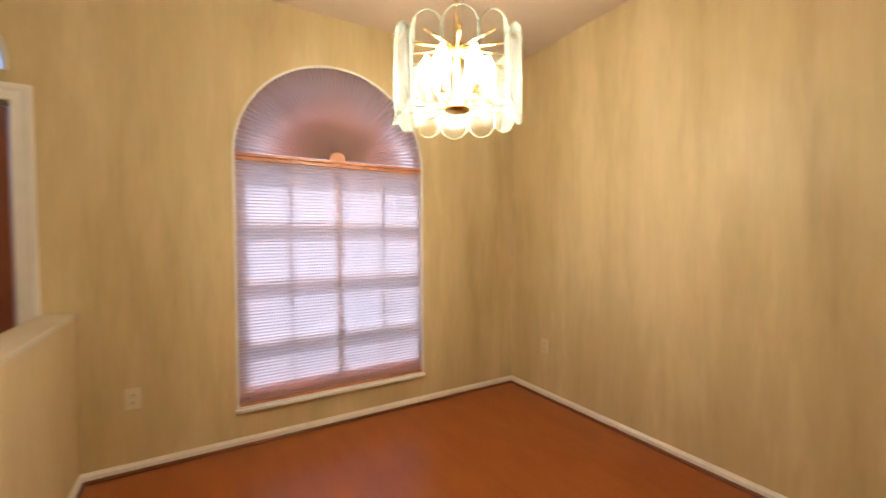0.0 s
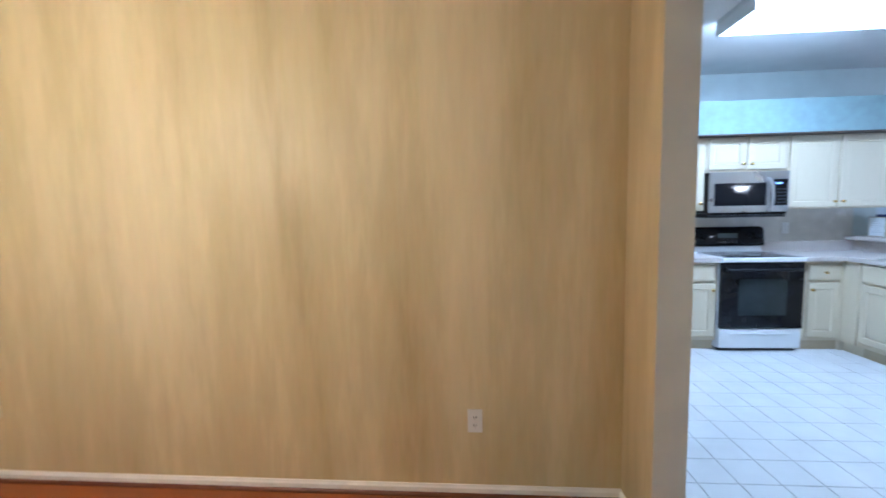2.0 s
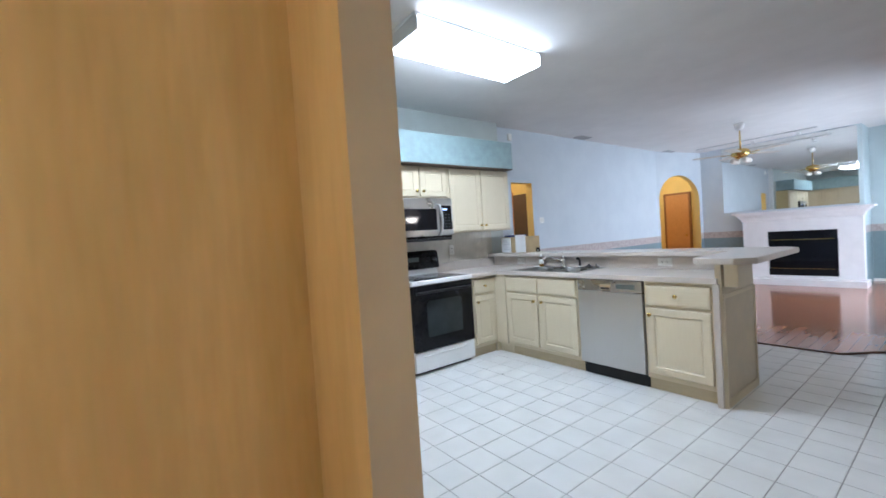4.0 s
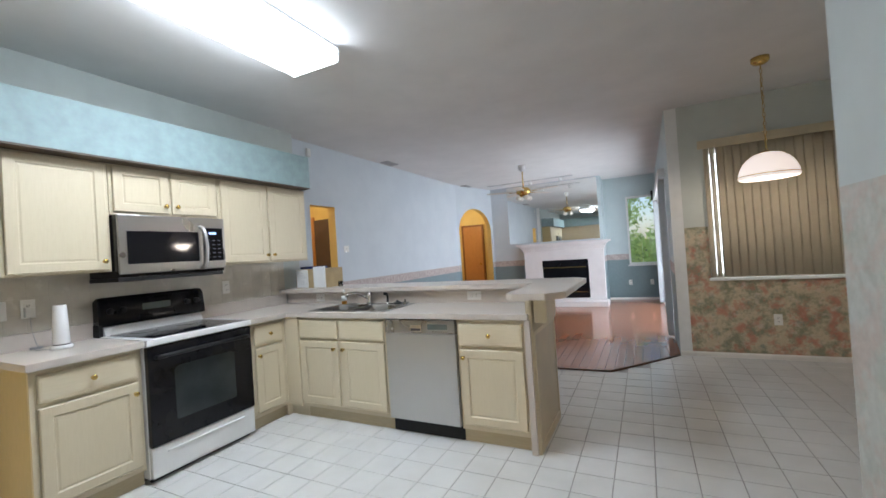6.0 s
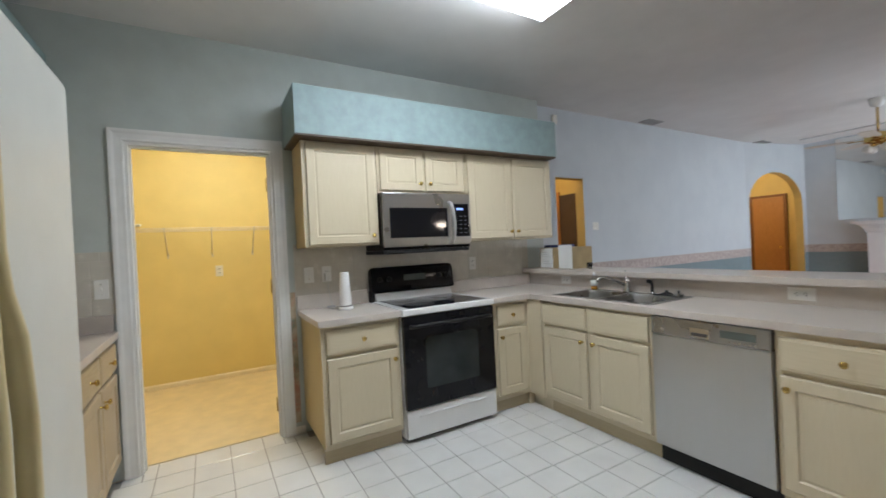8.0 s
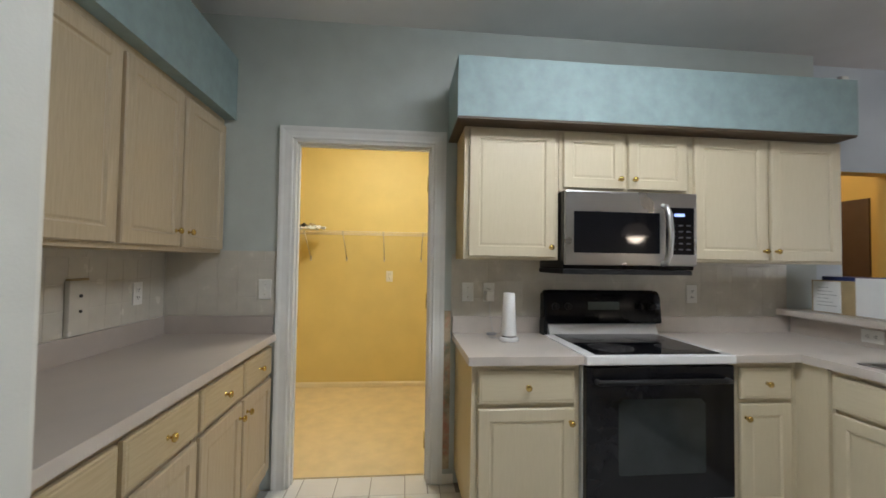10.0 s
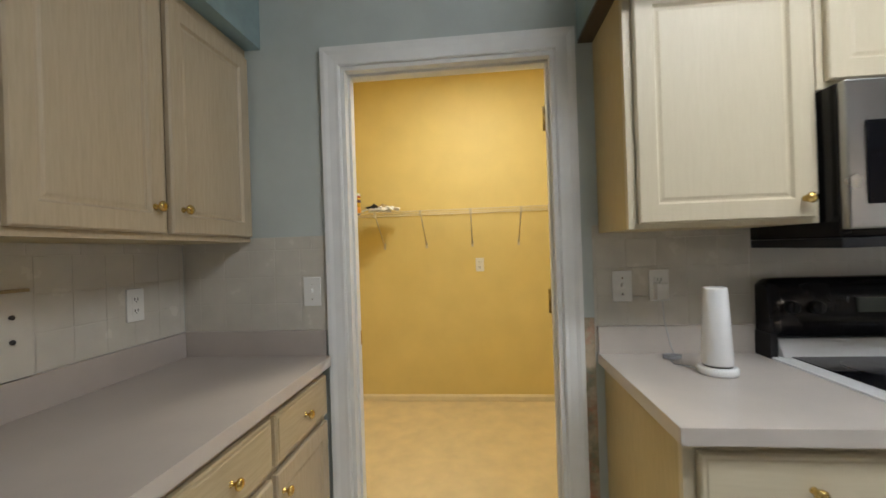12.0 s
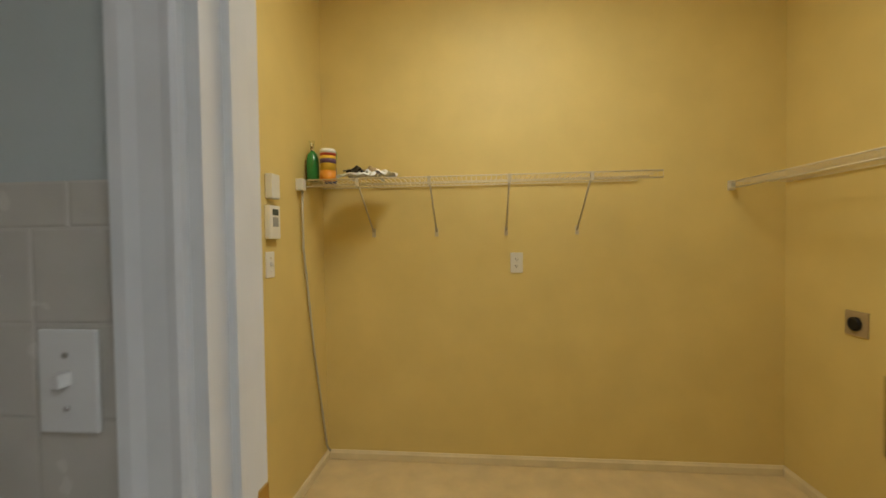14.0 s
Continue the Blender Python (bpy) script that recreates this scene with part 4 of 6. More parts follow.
ve = bmesh.new()
box(ve, -0.01, W - 0.02, -0.40, -0.02, -0.028, -0.001, 0.004)
vp = part("vent_base", ve, BLACKM, mw, "black vent base under the case")
for k in range(2):
    part("filter", B(0.08 + 0.33 * k, 0.36 + 0.33 * k, -0.30, -0.10, -0.032, -0.0285), STEEL_X, vp, "grey mesh grease filter")

# ---- dishwasher ----
dwm = thing("dishwasher", PEN(-1.693, -1.745), "brushed stainless steel dishwasher with pocket handle", "dishwasher")
part("tub", B(0.002, 0.592, -0.57, -0.01, 0.10, 0.872), BLACKM, dwm)
dd = part("door", B(0.003, 0.591, -0.607, -0.571, 0.115, 0.765, bevel=0.004), STEEL_Z, dwm, "brushed stainless door")
cs = part("control_strip", B(0.003, 0.591, -0.609, -0.571, 0.768, 0.868, bevel=0.005), STEEL_X, dwm, "stainless control strip")
part("pocket_handle", B(0.225, 0.325, -0.6135, -0.608, 0.782, 0.832, bevel=0.002), CHROME, cs, "chrome pocket handle")
part("pocket", B(0.235, 0.315, -0.6145, -0.6128, 0.788, 0.806), SLOT, cs, "dark handle recess")
part("display", B(0.375, 0.535, -0.6105, -0.609, 0.800, 0.838), LCD, cs, "dark display")
bt = bmesh.new()
for k in range(6):
    lathe(bt, [(0.005, -0.609), (0.005, -0.6115)], (0.42 + 0.022 * k, 0, 0.784), "y", 8)
part("button", bt, CHROME, cs, "row of small buttons", "stuff")
part("round_lock", lathe(bmesh.new(), [(0.010, -0.609), (0.010, -0.611)], (0.07, 0, 0.80), "y", 14), CHROME, cs)
part("kick_plate", B(0.0, 0.594, -0.55, -0.535, 0.002, 0.113), BLACKM, dwm, "black kick plate")

# ---- sink and tap ----
sink = thing("sink", Matrix(), "double bowl stainless steel sink set in the worktop", "sink")
rim = bmesh.new()
MX = (SX0 + SX1) / 2
B1, B2 = (SX0 + 0.03, MX - 0.015), (MX + 0.015, SX1 - 0.03)
YB0, YB1 = SY0 + 0.095, SY1 - 0.025
box(rim, SX0, SX1, SY0, YB0, 0.9152, 0.9205, 0.002)
box(rim, SX0, SX1, YB1, SY1, 0.9152, 0.9205, 0.002)
for a, b in ((SX0, B1[0]), (B1[1], B2[0]), (B2[1], SX1)):
    box(rim, a, b, YB0, YB1, 0.9152, 0.9205)
part("rim", rim, STEEL_X, sink, "flat stainless rim")
for a, b in (B1, B2):
    bw = bmesh.new()
    def loop(i, z):
        c = 0.03
        x0, x1, y0, y1 = a + i, b - i, YB0 + i, YB1 - i
        return [(x0 + c, y0, z), (x1 - c, y0, z), (x1, y0 + c, z), (x1, y1 - c, z), (x1 - c, y1, z), (x0 + c, y1, z), (x0, y1 - c, z), (x0, y0 + c, z)]
    rings(bw, [loop(0, 0.919), loop(0.006, 0.90), loop(0.012, 0.79), loop(0.03, 0.765), loop(0.12, 0.76)], cap0=False)
    o = part("bowl", bw, STEEL_X, sink, "deep rounded bowl")
    part("drain", lathe(bmesh.new(), [(0.04, 0.7605), (0.04, 0.763), (0.02, 0.7615)], ((a + b) / 2, (YB0 + YB1) / 2, 0), n=16), CHROME, o, "round drain")
tap = thing("tap", pose(-1.19, -1.635, 0.9205), "chrome single lever kitchen tap with swivel spout", "tap")
part("base", lathe(bmesh.new(), [(0.032, 0), (0.030, 0.012), (0.024, 0.03), (0.023, 0.075), (0.019, 0.085)], n=18), CHROME, tap)
sp = bmesh.new()
tube(sp, [(0, 0.005, 0.05), (0.03, 0.06, 0.085), (0.07, 0.12, 0.115), (0.095, 0.17, 0.12), (0.105, 0.195, 0.105), (0.107, 0.20, 0.085)], [0.013, 0.012, 0.011, 0.011, 0.011, 0.011], 10)
part("spout", sp, CHROME, tap, "swivel spout")
lv = bmesh.new()
lathe(lv, [(0.019, 0.085), (0.021, 0.10), (0.014, 0.115)], n=14)
tube(lv, [(0, 0, 0.105), (0.01, -0.02, 0.135), (0.03, -0.02, 0.155)], [0.007, 0.006, 0.007], 8)
part("lever", lv, CHROME, tap, "lever handle")
spr = thing("side_sprayer", pose(-1.395, -1.63, 0.9205), "black side sprayer standing on the sink rim", "sprayer")
part("collar", lathe(bmesh.new(), [(0.02, 0), (0.018, 0.015), (0.012, 0.018)], n=12), CHROME, spr)
part("head", tube(bmesh.new(), [(0, 0, 0.015), (0, 0, 0.07), (0.004, 0.01, 0.09), (0.01, 0.035, 0.095)], [0.011, 0.010, 0.014, 0.013], 10), BLACKM, spr)
st2 = thing("sink_strainer", pose(-1.50, -1.63, 0.9207), "black rubber sink stopper lying on the rim", "sink stopper")
part("rubber_disc", lathe(bmesh.new(), [(0.040, 0), (0.042, 0.008), (0.03, 0.018), (0.012, 0.022), (0.010, 0.035)], n=16), BLACKM, st2)
st3 = thing("sink_strainer", pose(-1.60, -1.60, 0.9207), "small metal and black basket strainer on the rim", "sink stopper")
part("basket", lathe(bmesh.new(), [(0.025, 0), (0.036, 0.020), (0.038, 0.022)], n=16), CHROME, st3)
part("stem", lathe(bmesh.new(), [(0.006, 0.004), (0.006, 0.035), (0.012, 0.042)], n=10), BLACKM, st3)
hose = tube(bmesh.new(), [(-1.43, -1.60, 0.93), (-1.46, -1.57, 0.928), (-1.50, -1.575, 0.93), (-1.55, -1.58, 0.928), (-1.58, -1.60, 0.93)], 0.006, 6)
solid("chain", hose, BLACKM, None, "short black cord between the stoppers", "cord")
sb = thing("soap_bottle", pose(-0.90, -1.62, 0.9205), "small clear bottle with amber soap beside the sink", "bottle")
part("bottle_body", lathe(bmesh.new(), [(0.024, 0), (0.026, 0.004), (0.026, 0.085), (0.012, 0.105), (0.011, 0.118)], n=16), SOAP, sb)
part("liquid", lathe(bmesh.new(), [(0.0235, 0.003), (0.0235, 0.030)], n=16), AMBER, sb, "amber soap")
part("label_wrap", lathe(bmesh.new(), [(0.0265, 0.035), (0.0265, 0.075)], n=16), PAPER, sb, "plain white label")
part("cap", lathe(bmesh.new(), [(0.013, 0.112), (0.013, 0.13), (0.006, 0.145)], n=12), ENAMEL, sb)

# ---- refrigerator ----
fg = thing("refrigerator", pose(-2.655, NORTH - 0.01, 0.0), "off-white side-by-side refrigerator with yellowed handles", "refrigerator")
FW, FD = 0.80, NORTH - 0.01 - 1.385
part("case", B(0, FW, -FD + 0.085, 0, 0.06, 1.76, bevel=0.006), FRIDGE, fg, "textured off-white steel case")
part("grille", B(0.01, FW - 0.01, -FD + 0.09, -FD + 0.12, 0.005, 0.10), GASKET, fg, "grey lower grille")
for k, (a, b) in enumerate(((0.0, 0.292), (0.298, FW))):
    d = bmesh.new()
    box(d, a, b, -FD, -FD + 0.070, 0.11, 1.77, 0.016)
    do = part("door", d, FRIDGE, fg, "rounded off-white door")
    part("gasket", B(a + 0.012, b - 0.012, -FD + 0.0705, -FD + 0.0845, 0.12, 1.755), GASKET, do, "grey rubber gasket")
    s = -1 if k == 0 else 1
    u = 0.295 + s * 0.034
    h = bmesh.new()
    path = [(u - s * 0.012, 1.68, -0.004), (u - s * 0.012, 1.36, -0.006), (u - s * 0.008, 1.30, -0.010), (u + s * 0.012, 1.23, -0.018), (u + s * 0.018, 1.10, -0.023), (u + s * 0.018, 0.62, -0.023), (u + s * 0.012, 0.50, -0.018), (u - s * 0.008, 0.44, -0.010), (u - s * 0.012, 0.38, -0.006), (u - s * 0.012, 0.14, -0.004)]
    loops = []
    for x, z, off in path:
        w2 = 0.011
        loops.append([(x - w2, -FD + off - 0.014, z), (x - w2 * 0.5, -FD + off - 0.020, z), (x + w2 * 0.5, -FD + off - 0.020, z), (x + w2, -FD + off - 0.014, z), (x + w2, -FD + off + 0.006, z), (x - w2, -FD + off + 0.006, z)])
    rings(h, loops)
    part("handle", h, FHANDLE, do, "long bowed yellowed plastic handle")
part("hinge_cover", B(0.02, 0.07, -FD + 0.02, -FD + 0.09, 1.772, 1.785, bevel=0.003), GASKET, fg, "grey top hinge cover")
part("hinge_cover", B(FW - 0.07, FW - 0.02, -FD + 0.02, -FD + 0.09, 1.772, 1.785, bevel=0.003), GASKET, fg, "grey top hinge cover")

# ---- ceiling light ----
kl = thing("ceiling_light", pose(-1.51, -0.14, 0), "long lit fluorescent wrap fixture on the kitchen ceiling", "ceiling light")
part("housing", B(-0.205, 0.205, -0.63, 0.63, 2.795, H - 0.001, bevel=0.003), ENAMEL, kl, "white metal housing")
df = bmesh.new()
rings(df, [[(-0.212, y, 2.794), (-0.21, y, 2.722), (-0.195, y, 2.704), (0.195, y, 2.704), (0.21, y, 2.722), (0.212, y, 2.794)] for y in (-0.61, 0.61)], smooth=False)
part("diffuser", df, TUBE, kl, "glowing ribbed acrylic diffuser")
for y in (-0.627, 0.612):
    part("end_cap", B(-0.214, 0.214, y, y + 0.015, 2.702, 2.794, bevel=0.003), ENAMEL, kl, "white end cap")

# ---- counter things ----
rt = thing("router", pose(-0.262, 0.262, 0.9155), "white tapered cylindrical wifi device on a round base", "router")
part("base", lathe(bmesh.new(), [(0.054, 0), (0.056, 0.006), (0.056, 0.018), (0.050, 0.024)], n=28), ENAMEL, rt)
part("gap_ring", lathe(bmesh.new(), [(0.040, 0.022), (0.040, 0.031)], n=24), SLOT, rt, "dark gap above the base")
part("shell", lathe(bmesh.new(), [(0.043, 0.030), (0.044, 0.034), (0.033, 0.262), (0.030, 0.268)], n=28), ENAMEL, rt)
ad = thing("power_adapter", pose(0, 0.325, 1.152, 0, 0, -90), "white plug adapter in the outlet", "power adapter")
part("plug_body", B(-0.022, 0.022, -0.045, -0.0088, -0.036, 0.026, bevel=0.005), PLATE, ad)
cable = tube(bmesh.new(), [(-0.035, 0.325, 1.117), (-0.04, 0.322, 1.04), (-0.06, 0.312, 0.955), (-0.075, 0.305, 0.922), (-0.12, 0.34, 0.919), (-0.17, 0.35, 0.919), (-0.22, 0.30, 0.919)], 0.0022, 6)
solid("cable", cable, plain("grey_cable", (0.5, 0.5, 0.5), 0.5), None, "thin pale cable from the adapter to the device", "cable")
solid("cable_coil", tube(bmesh.new(), [(-0.10 + 0.022 * math.cos(a * 0.8), 0.325 + 0.03 * math.sin(a * 0.8), 0.9195 + 0.0006 * a) for a in range(22)], 0.0025, 6), plain("grey_coil", (0.4, 0.4, 0.42), 0.5), None, "small coil of spare cable", "cable")
plate("light_switch", EASTW(0.458, 1.168, -0.0075), "switch", label="white toggle switch on beige wall tile")
plate("outlet", EASTW(0.325, 1.168, -0.0075), "outlet", label="white double outlet on beige wall tile")
plate("outlet", EASTW(-1.03, 1.165, -0.0075), "outlet", label="white double outlet on beige wall tile")
plate("light_switch", EASTW(1.672, 1.175, -0.0075), "switch", label="white toggle switch beside the laundry door")
plate("outlet", NORTHW(-0.256, 1.165, NORTH - 0.008), "outlet", label="white double outlet above the long counter")
ph = thing("phone_jack", NORTHW(-0.657, 1.142, NORTH - 0.008), "beige wall phone mount with a brown scuffed top", "phone mount")
part("mount_plate", B(-0.055, 0.055, -0.022, 0, -0.12, 0.11, bevel=0.005), WTILE, ph)
part("top_edge", B(-0.05, 0.05, -0.020, 0, 0.108, 0.118, bevel=0.002), CARD, ph, "brown scuffed top edge")
for z in (-0.02, 0.045):
    part("stud", lathe(bmesh.new(), [(0.006, -0.022), (0.007, -0.028), (0.004, -0.030)], (0.0, 0, z), "y", 8), SLOT, ph, "dark mounting stud")
for x, w in ((-0.505, 0.11), (-2.21, 0.125)):
    m = pose(x, -1.723, 0.975, 0, 0, 180) @ pose(0, 0, 0, 0, 90)
    plate("outlet", m, "outlet", 0.072, w, "white sideways outlet below the bar top")

# box file on the bar
bx = thing("box_file", pose(-0.37, -1.88, 1.0715, 0, 0, 176), "tan cardboard box holding white papers and a navy folder", "box")
part("box_body", B(-0.23, 0.20, -0.13, 0.13, 0, 0.20, bevel=0.003), CARD, bx)
part("paper", B(-0.21, -0.04, -0.140, -0.131, 0.006, 0.195), PAPER, bx, "white sheet leaning on the box")
pm = part("paper", B(0.06, 0.23, -0.150, -0.142, 0.006, 0.222), PAPER, bx, "white sheet leaning on the box")
part("folder", B(-0.19, 0.02, -0.10, 0.09, 0.2005, 0.225, bevel=0.003), NAVY, bx, "navy blue folder on top")
ln = bmesh.new()
for k in range(6):
    box(ln, -0.18, -0.11 + 0.05 * ((k * 7) % 3) / 2, -0.1408, -0.1402, 0.155 - 0.022 * k, 0.158 - 0.022 * k)
part("print_line", ln, plain("print_grey", (0.3, 0.32, 0.34), 0.8), bx, "rows of unreadable print", "stuff")
sc = thing("clear_jar", pose(-0.66, -1.86, 1.0715), "small clear plastic cup on the bar top", "cup")
part("cup_body", lathe(bmesh.new(), [(0.022, 0), (0.026, 0.055), (0.024, 0.055), (0.020, 0.003)], n=16), SOAP, sc)

ms = thing("motion_sensor", EASTW(-2.30, 2.69, 0.12), "small white sensor on the wall above the soffit", "sensor")
part("sensor_body", B(-0.03, 0.03, -0.035, 0, -0.05, 0.05, bevel=0.008), PLATE, ms)

# ---- dining room ----
WX0, WX1, WR = -4.995, -3.706, 0.645
WC = (WX0 + WX1) / 2


def arch_loop(r, y, z0, spring=1.842, n=28):
    pts = [(WC - r, y, z0), (WC + r, y, z0)]
    return pts + [(WC + r * math.cos(math.pi * k / n), y, spring + r * math.sin(math.pi * k / n)) for k in range(n + 1)]


WSHIFT = pose(0.036, 0, -0.05)
wn_ = thing("window_dining", WSHIFT, "tall arched window with pleated cellular shades drawn", "window", kind="structure")
part("window_frame", rings(bmesh.new(), [arch_loop(WR - 0.002, 5.40, 0.283), arch_loop(WR - 0.002, 5.45, 0.283), arch_loop(WR - 0.045, 5.45, 0.326), arch_loop(WR - 0.045, 5.40, 0.326)], closed=True, smooth=False), TRIM, wn_, "white window frame")
mb = bmesh.new()
for k in (1, 2, 3):
    x = WX0 + (WX1 - WX0) * k / 4
    box(mb, x - (0.016 if k == 2 else 0.007), x + (0.016 if k == 2 else 0.007), 5.392, 5.410, 0.326, 1.842)
for z in (0.677, 1.062, 1.43):
    box(mb, WX0 + 0.045, WX1 - 0.045, 5.3805, 5.4095, z - 0.014, z + 0.014)
box(mb, WX0 + 0.045, WX1 - 0.045, 5.402, 5.435, 1.81, 1.87)
for a in (45, 90, 135):
    c, s = math.cos(radians(a)), math.sin(radians(a))
    tube(mb, [(WC + 0.05 * c, 5.392, 1.87 + 0.05 * s), (WC + 0.6 * c, 5.392, 1.842 + 0.6 * s)], 0.013, 6)
part("muntin", mb, TRIM, wn_, "white glazing bars", "stuff")
part("window_pane", rings(bmesh.new(), [arch_loop(WR - 0.046, 5.416, 0.327), arch_loop(WR - 0.046, 5.419, 0.327)], smooth=False), GLASS, wn_, "clear glass").visible_shadow = False
part("window_sill", B(WX0 - 0.01, WX1 + 0.01, 5.318, 5.402, 0.262, 0.2815, bevel=0.003), TRIM, wn_, "narrow white sill")
fr = bmesh.new()
rings(fr, [arch_loop(WR + 0.004, 5.339, 0.278), arch_loop(WR + 0.004, 5.333, 0.278), arch_loop(WR - 0.012, 5.333, 0.294), arch_loop(WR - 0.012, 5.339, 0.294)], closed=True, smooth=False)
part("trim_bead", fr, TRIM, wn_, "white bead round the arch")

sh = thing("pleated_shade", WSHIFT, "pinkish pleated cellular shade drawn over the window", "window shade")
bm = bmesh.new()
n = 76
rows = []
for k in range(2 * n + 1):
    z = 0.305 + (1.815 - 0.305) * k / (2 * n)
    y = 5.361 if k % 2 else 5.3655
    rows.append((bm.verts.new((WX0 + 0.008, y, z)), bm.verts.new((WX1 - 0.008, y, z))))
for a, b in zip(rows, rows[1:]):
    bm.faces.new((a[0], a[1], b[1], b[0]))
part("pleats", bm, SHADE, sh)
# Added sheets darken the foot of the shade, where less daylight comes through.
for k, zt in enumerate((0.325, 0.335, 0.347, 0.362, 0.38, 0.405, 0.435)):
    part("cloth_layer", B(WX0 + 0.010, WX1 - 0.010, 5.3745 + 0.0009 * k, 5.3748 + 0.0009 * k, 0.3065, zt), FOLDS, sh, "added sheets that darken the foot of the shade")
part("bottom_rail", B(WX0 + 0.006, WX1 - 0.006, 5.352, 5.374, 0.288, 0.306, bevel=0.003), SHADER, sh, "dark red-brown bottom rail")
hr = bmesh.new()
box(hr, WX0 + 0.004, WX1 - 0.004, 5.345, 5.380, 1.815, 1.838, 0.003)
box(hr, WX0 + 0.004, WX1 - 0.004, 5.345, 5.380, 1.842, 1.862, 0.003)
part("head_rail", hr, SHADER, sh, "orange-brown head rail")
fan_s = thing("arch_shade", WSHIFT, "fan-folded pinkish shade in the arch of the window", "window shade")
bm = bmesh.new()
n = 64
ctr = []
for k in range(2 * n + 1):
    a = math.pi * k / (2 * n)
    y = 5.352 if k % 2 else 5.372
    ctr.append((bm.verts.new((WC + 0.04 * math.cos(a), 5.360 + 0.002 * (k % 2), 1.872 + 0.04 * math.sin(a))), bm.verts.new((WC + (WR - 0.008) * math.cos(a), y, 1.866 + (WR - 0.030) * math.sin(a)))))
for a, b in zip(ctr, ctr[1:]):
    bm.faces.new((a[0], a[1], b[1], b[0]))
part("fan_pleats", bm, SHADE, fan_s)
for k, rr in enumerate((0.07, 0.10, 0.13, 0.16, 0.20, 0.24, 0.29, 0.34, 0.40, 0.47)):
    lay = bmesh.new()
    rings(lay, [[(WC + rr * math.cos(a), 5.3745 + 0.0009 * k, 1.870 + rr * 0.95 * math.sin(a)) for a in [math.pi * j / 24 for j in range(25)]], [(WC + rr * math.cos(a), 5.3748 + 0.0009 * k, 1.870 + rr * 0.95 * math.sin(a)) for a in [math.pi * j / 24 for j in range(25)]]], smooth=False)
    part("cloth_layer", lay, FOLDS, fan_s, "bunched layers of cloth near the hub")
part("fan_hub", lathe(bmesh.new(), [(0.055, 5.350), (0.055, 5.362)], (WC, 0, 1.866), "y", 20), SHADER, fan_s, "brown hub of the fan")

# chandelier
ch = thing("chandelier", pose(-4.21, 4.0, 0), "lit brass chandelier with clear scalloped glass panels", "chandelier")
N = 12
for k in range(N):
    a = 2 * math.pi * k / N
    loops = []
    for off in (-0.003, 0.003):
        pts = []
        hw2, r0 = 0.066, 0.262 + off
        for j in range(21):
            b = math.pi * j / 20
            pts.append((hw2 * math.cos(b), 2.035 + 0.060 * math.sin(b)))
        for j in range(21):
            b = math.pi + math.pi * j / 20
            pts.append((hw2 * math.cos(b), 1.815 + 0.060 * math.sin(b)))
        loops.append([((r0 - 1.2 * (u * u)) * math.cos(a + u / 0.262), (r0 - 1.2 * (u * u)) * math.sin(a + u / 0.262), z) for u, z in pts])
    g = part("glass_panel", rings(bmesh.new(), loops, smooth=False), CRYSTAL, ch, "clear bevelled glass panel with rounded ends")
    g.visible_shadow = False
    edge = [((0.262 - 1.2 * u * u) * math.cos(a + u / 0.262), (0.262 - 1.2 * u * u) * math.sin(a + u / 0.262), z) for u, z in pts]
    part("panel_edge", tube(bmesh.new(), edge + edge[:1], 0.0024, 5), RIM, g, "pale polished rim of the glass")
part("finial", lathe(bmesh.new(), [(0.012, 1.80), (0.05, 1.806), (0.055, 1.814), (0.02, 1.83), (0.012, 1.85), (0.012, 2.05), (0.03, 2.07), (0.012, 2.09), (0.008, 2.20)], n=20), BRASS, ch, "brass stem and bottom disc")
rg = bmesh.new()
for k in range(12):
    a = 2 * math.pi * k / 12
    tube(rg, [(0.01 * math.cos(a), 0.01 * math.sin(a), 2.06), (0.14 * math.cos(a), 0.14 * math.sin(a), 2.045), (0.25 * math.cos(a), 0.25 * math.sin(a), 2.03)], 0.0045, 6)
part("upper_arm", rg, BRASS, ch, "thin brass arms carrying the glass", "stuff")
rg = bmesh.new()
for k in range(12):
    a = 2 * math.pi * k / 12
    tube(rg, [(0.05 * math.cos(a), 0.05 * math.sin(a), 1.815), (0.25 * math.cos(a), 0.25 * math.sin(a), 1.835)], 0.0025, 5)
part("lower_arm", rg, BRASS, ch, "thin brass rods above the bottom disc", "stuff")
for k in range(6):
    a = 2 * math.pi * (k + 0.5) / 6
    x, y = 0.125 * math.cos(a), 0.125 * math.sin(a)
    c = part("candle_cup", lathe(bmesh.new(), [(0.020, 1.845), (0.015, 1.855), (0.013, 1.90)], (x, y, 0), n=12), BRASS, ch)
    part("bulb", lathe(bmesh.new(), [(0.014, 1.90), (0.030, 1.925), (0.033, 1.96), (0.024, 2.00), (0.008, 2.03)], (x, y, 0), n=12), BULB, c, "glowing candle bulb")
chn = bmesh.new()
for k in range(15):
    z = 2.20 + k * 0.037
    flat = k % 2
    tube(chn, [((0.010 * math.cos(t)) * (1 - flat), (0.010 * math.cos(t)) * flat, z + 0.022 * math.sin(t) + 0.02) for t in [2 * math.pi * j / 10 for j in range(11)]], 0.0025, 5)
part("chain", chn, BRASS, ch, "brass hanging chain", "stuff")
part("canopy", lathe(bmesh.new(), [(0.01, HD - 0.055), (0.055, HD - 0.035), (0.065, HD - 0.001)], n=20), BRASS, ch, "brass ceiling canopy")

plate("outlet", pose(DX, 2.37, 0.385, 0, 0, -90), "outlet", label="cream outlet low on the papered dining wall")
plate("outlet", pose(DX, 4.93, 0.41, 0, 0, -90), "outlet", label="cream outlet low on the papered dining wall", mat=PLATE_C)
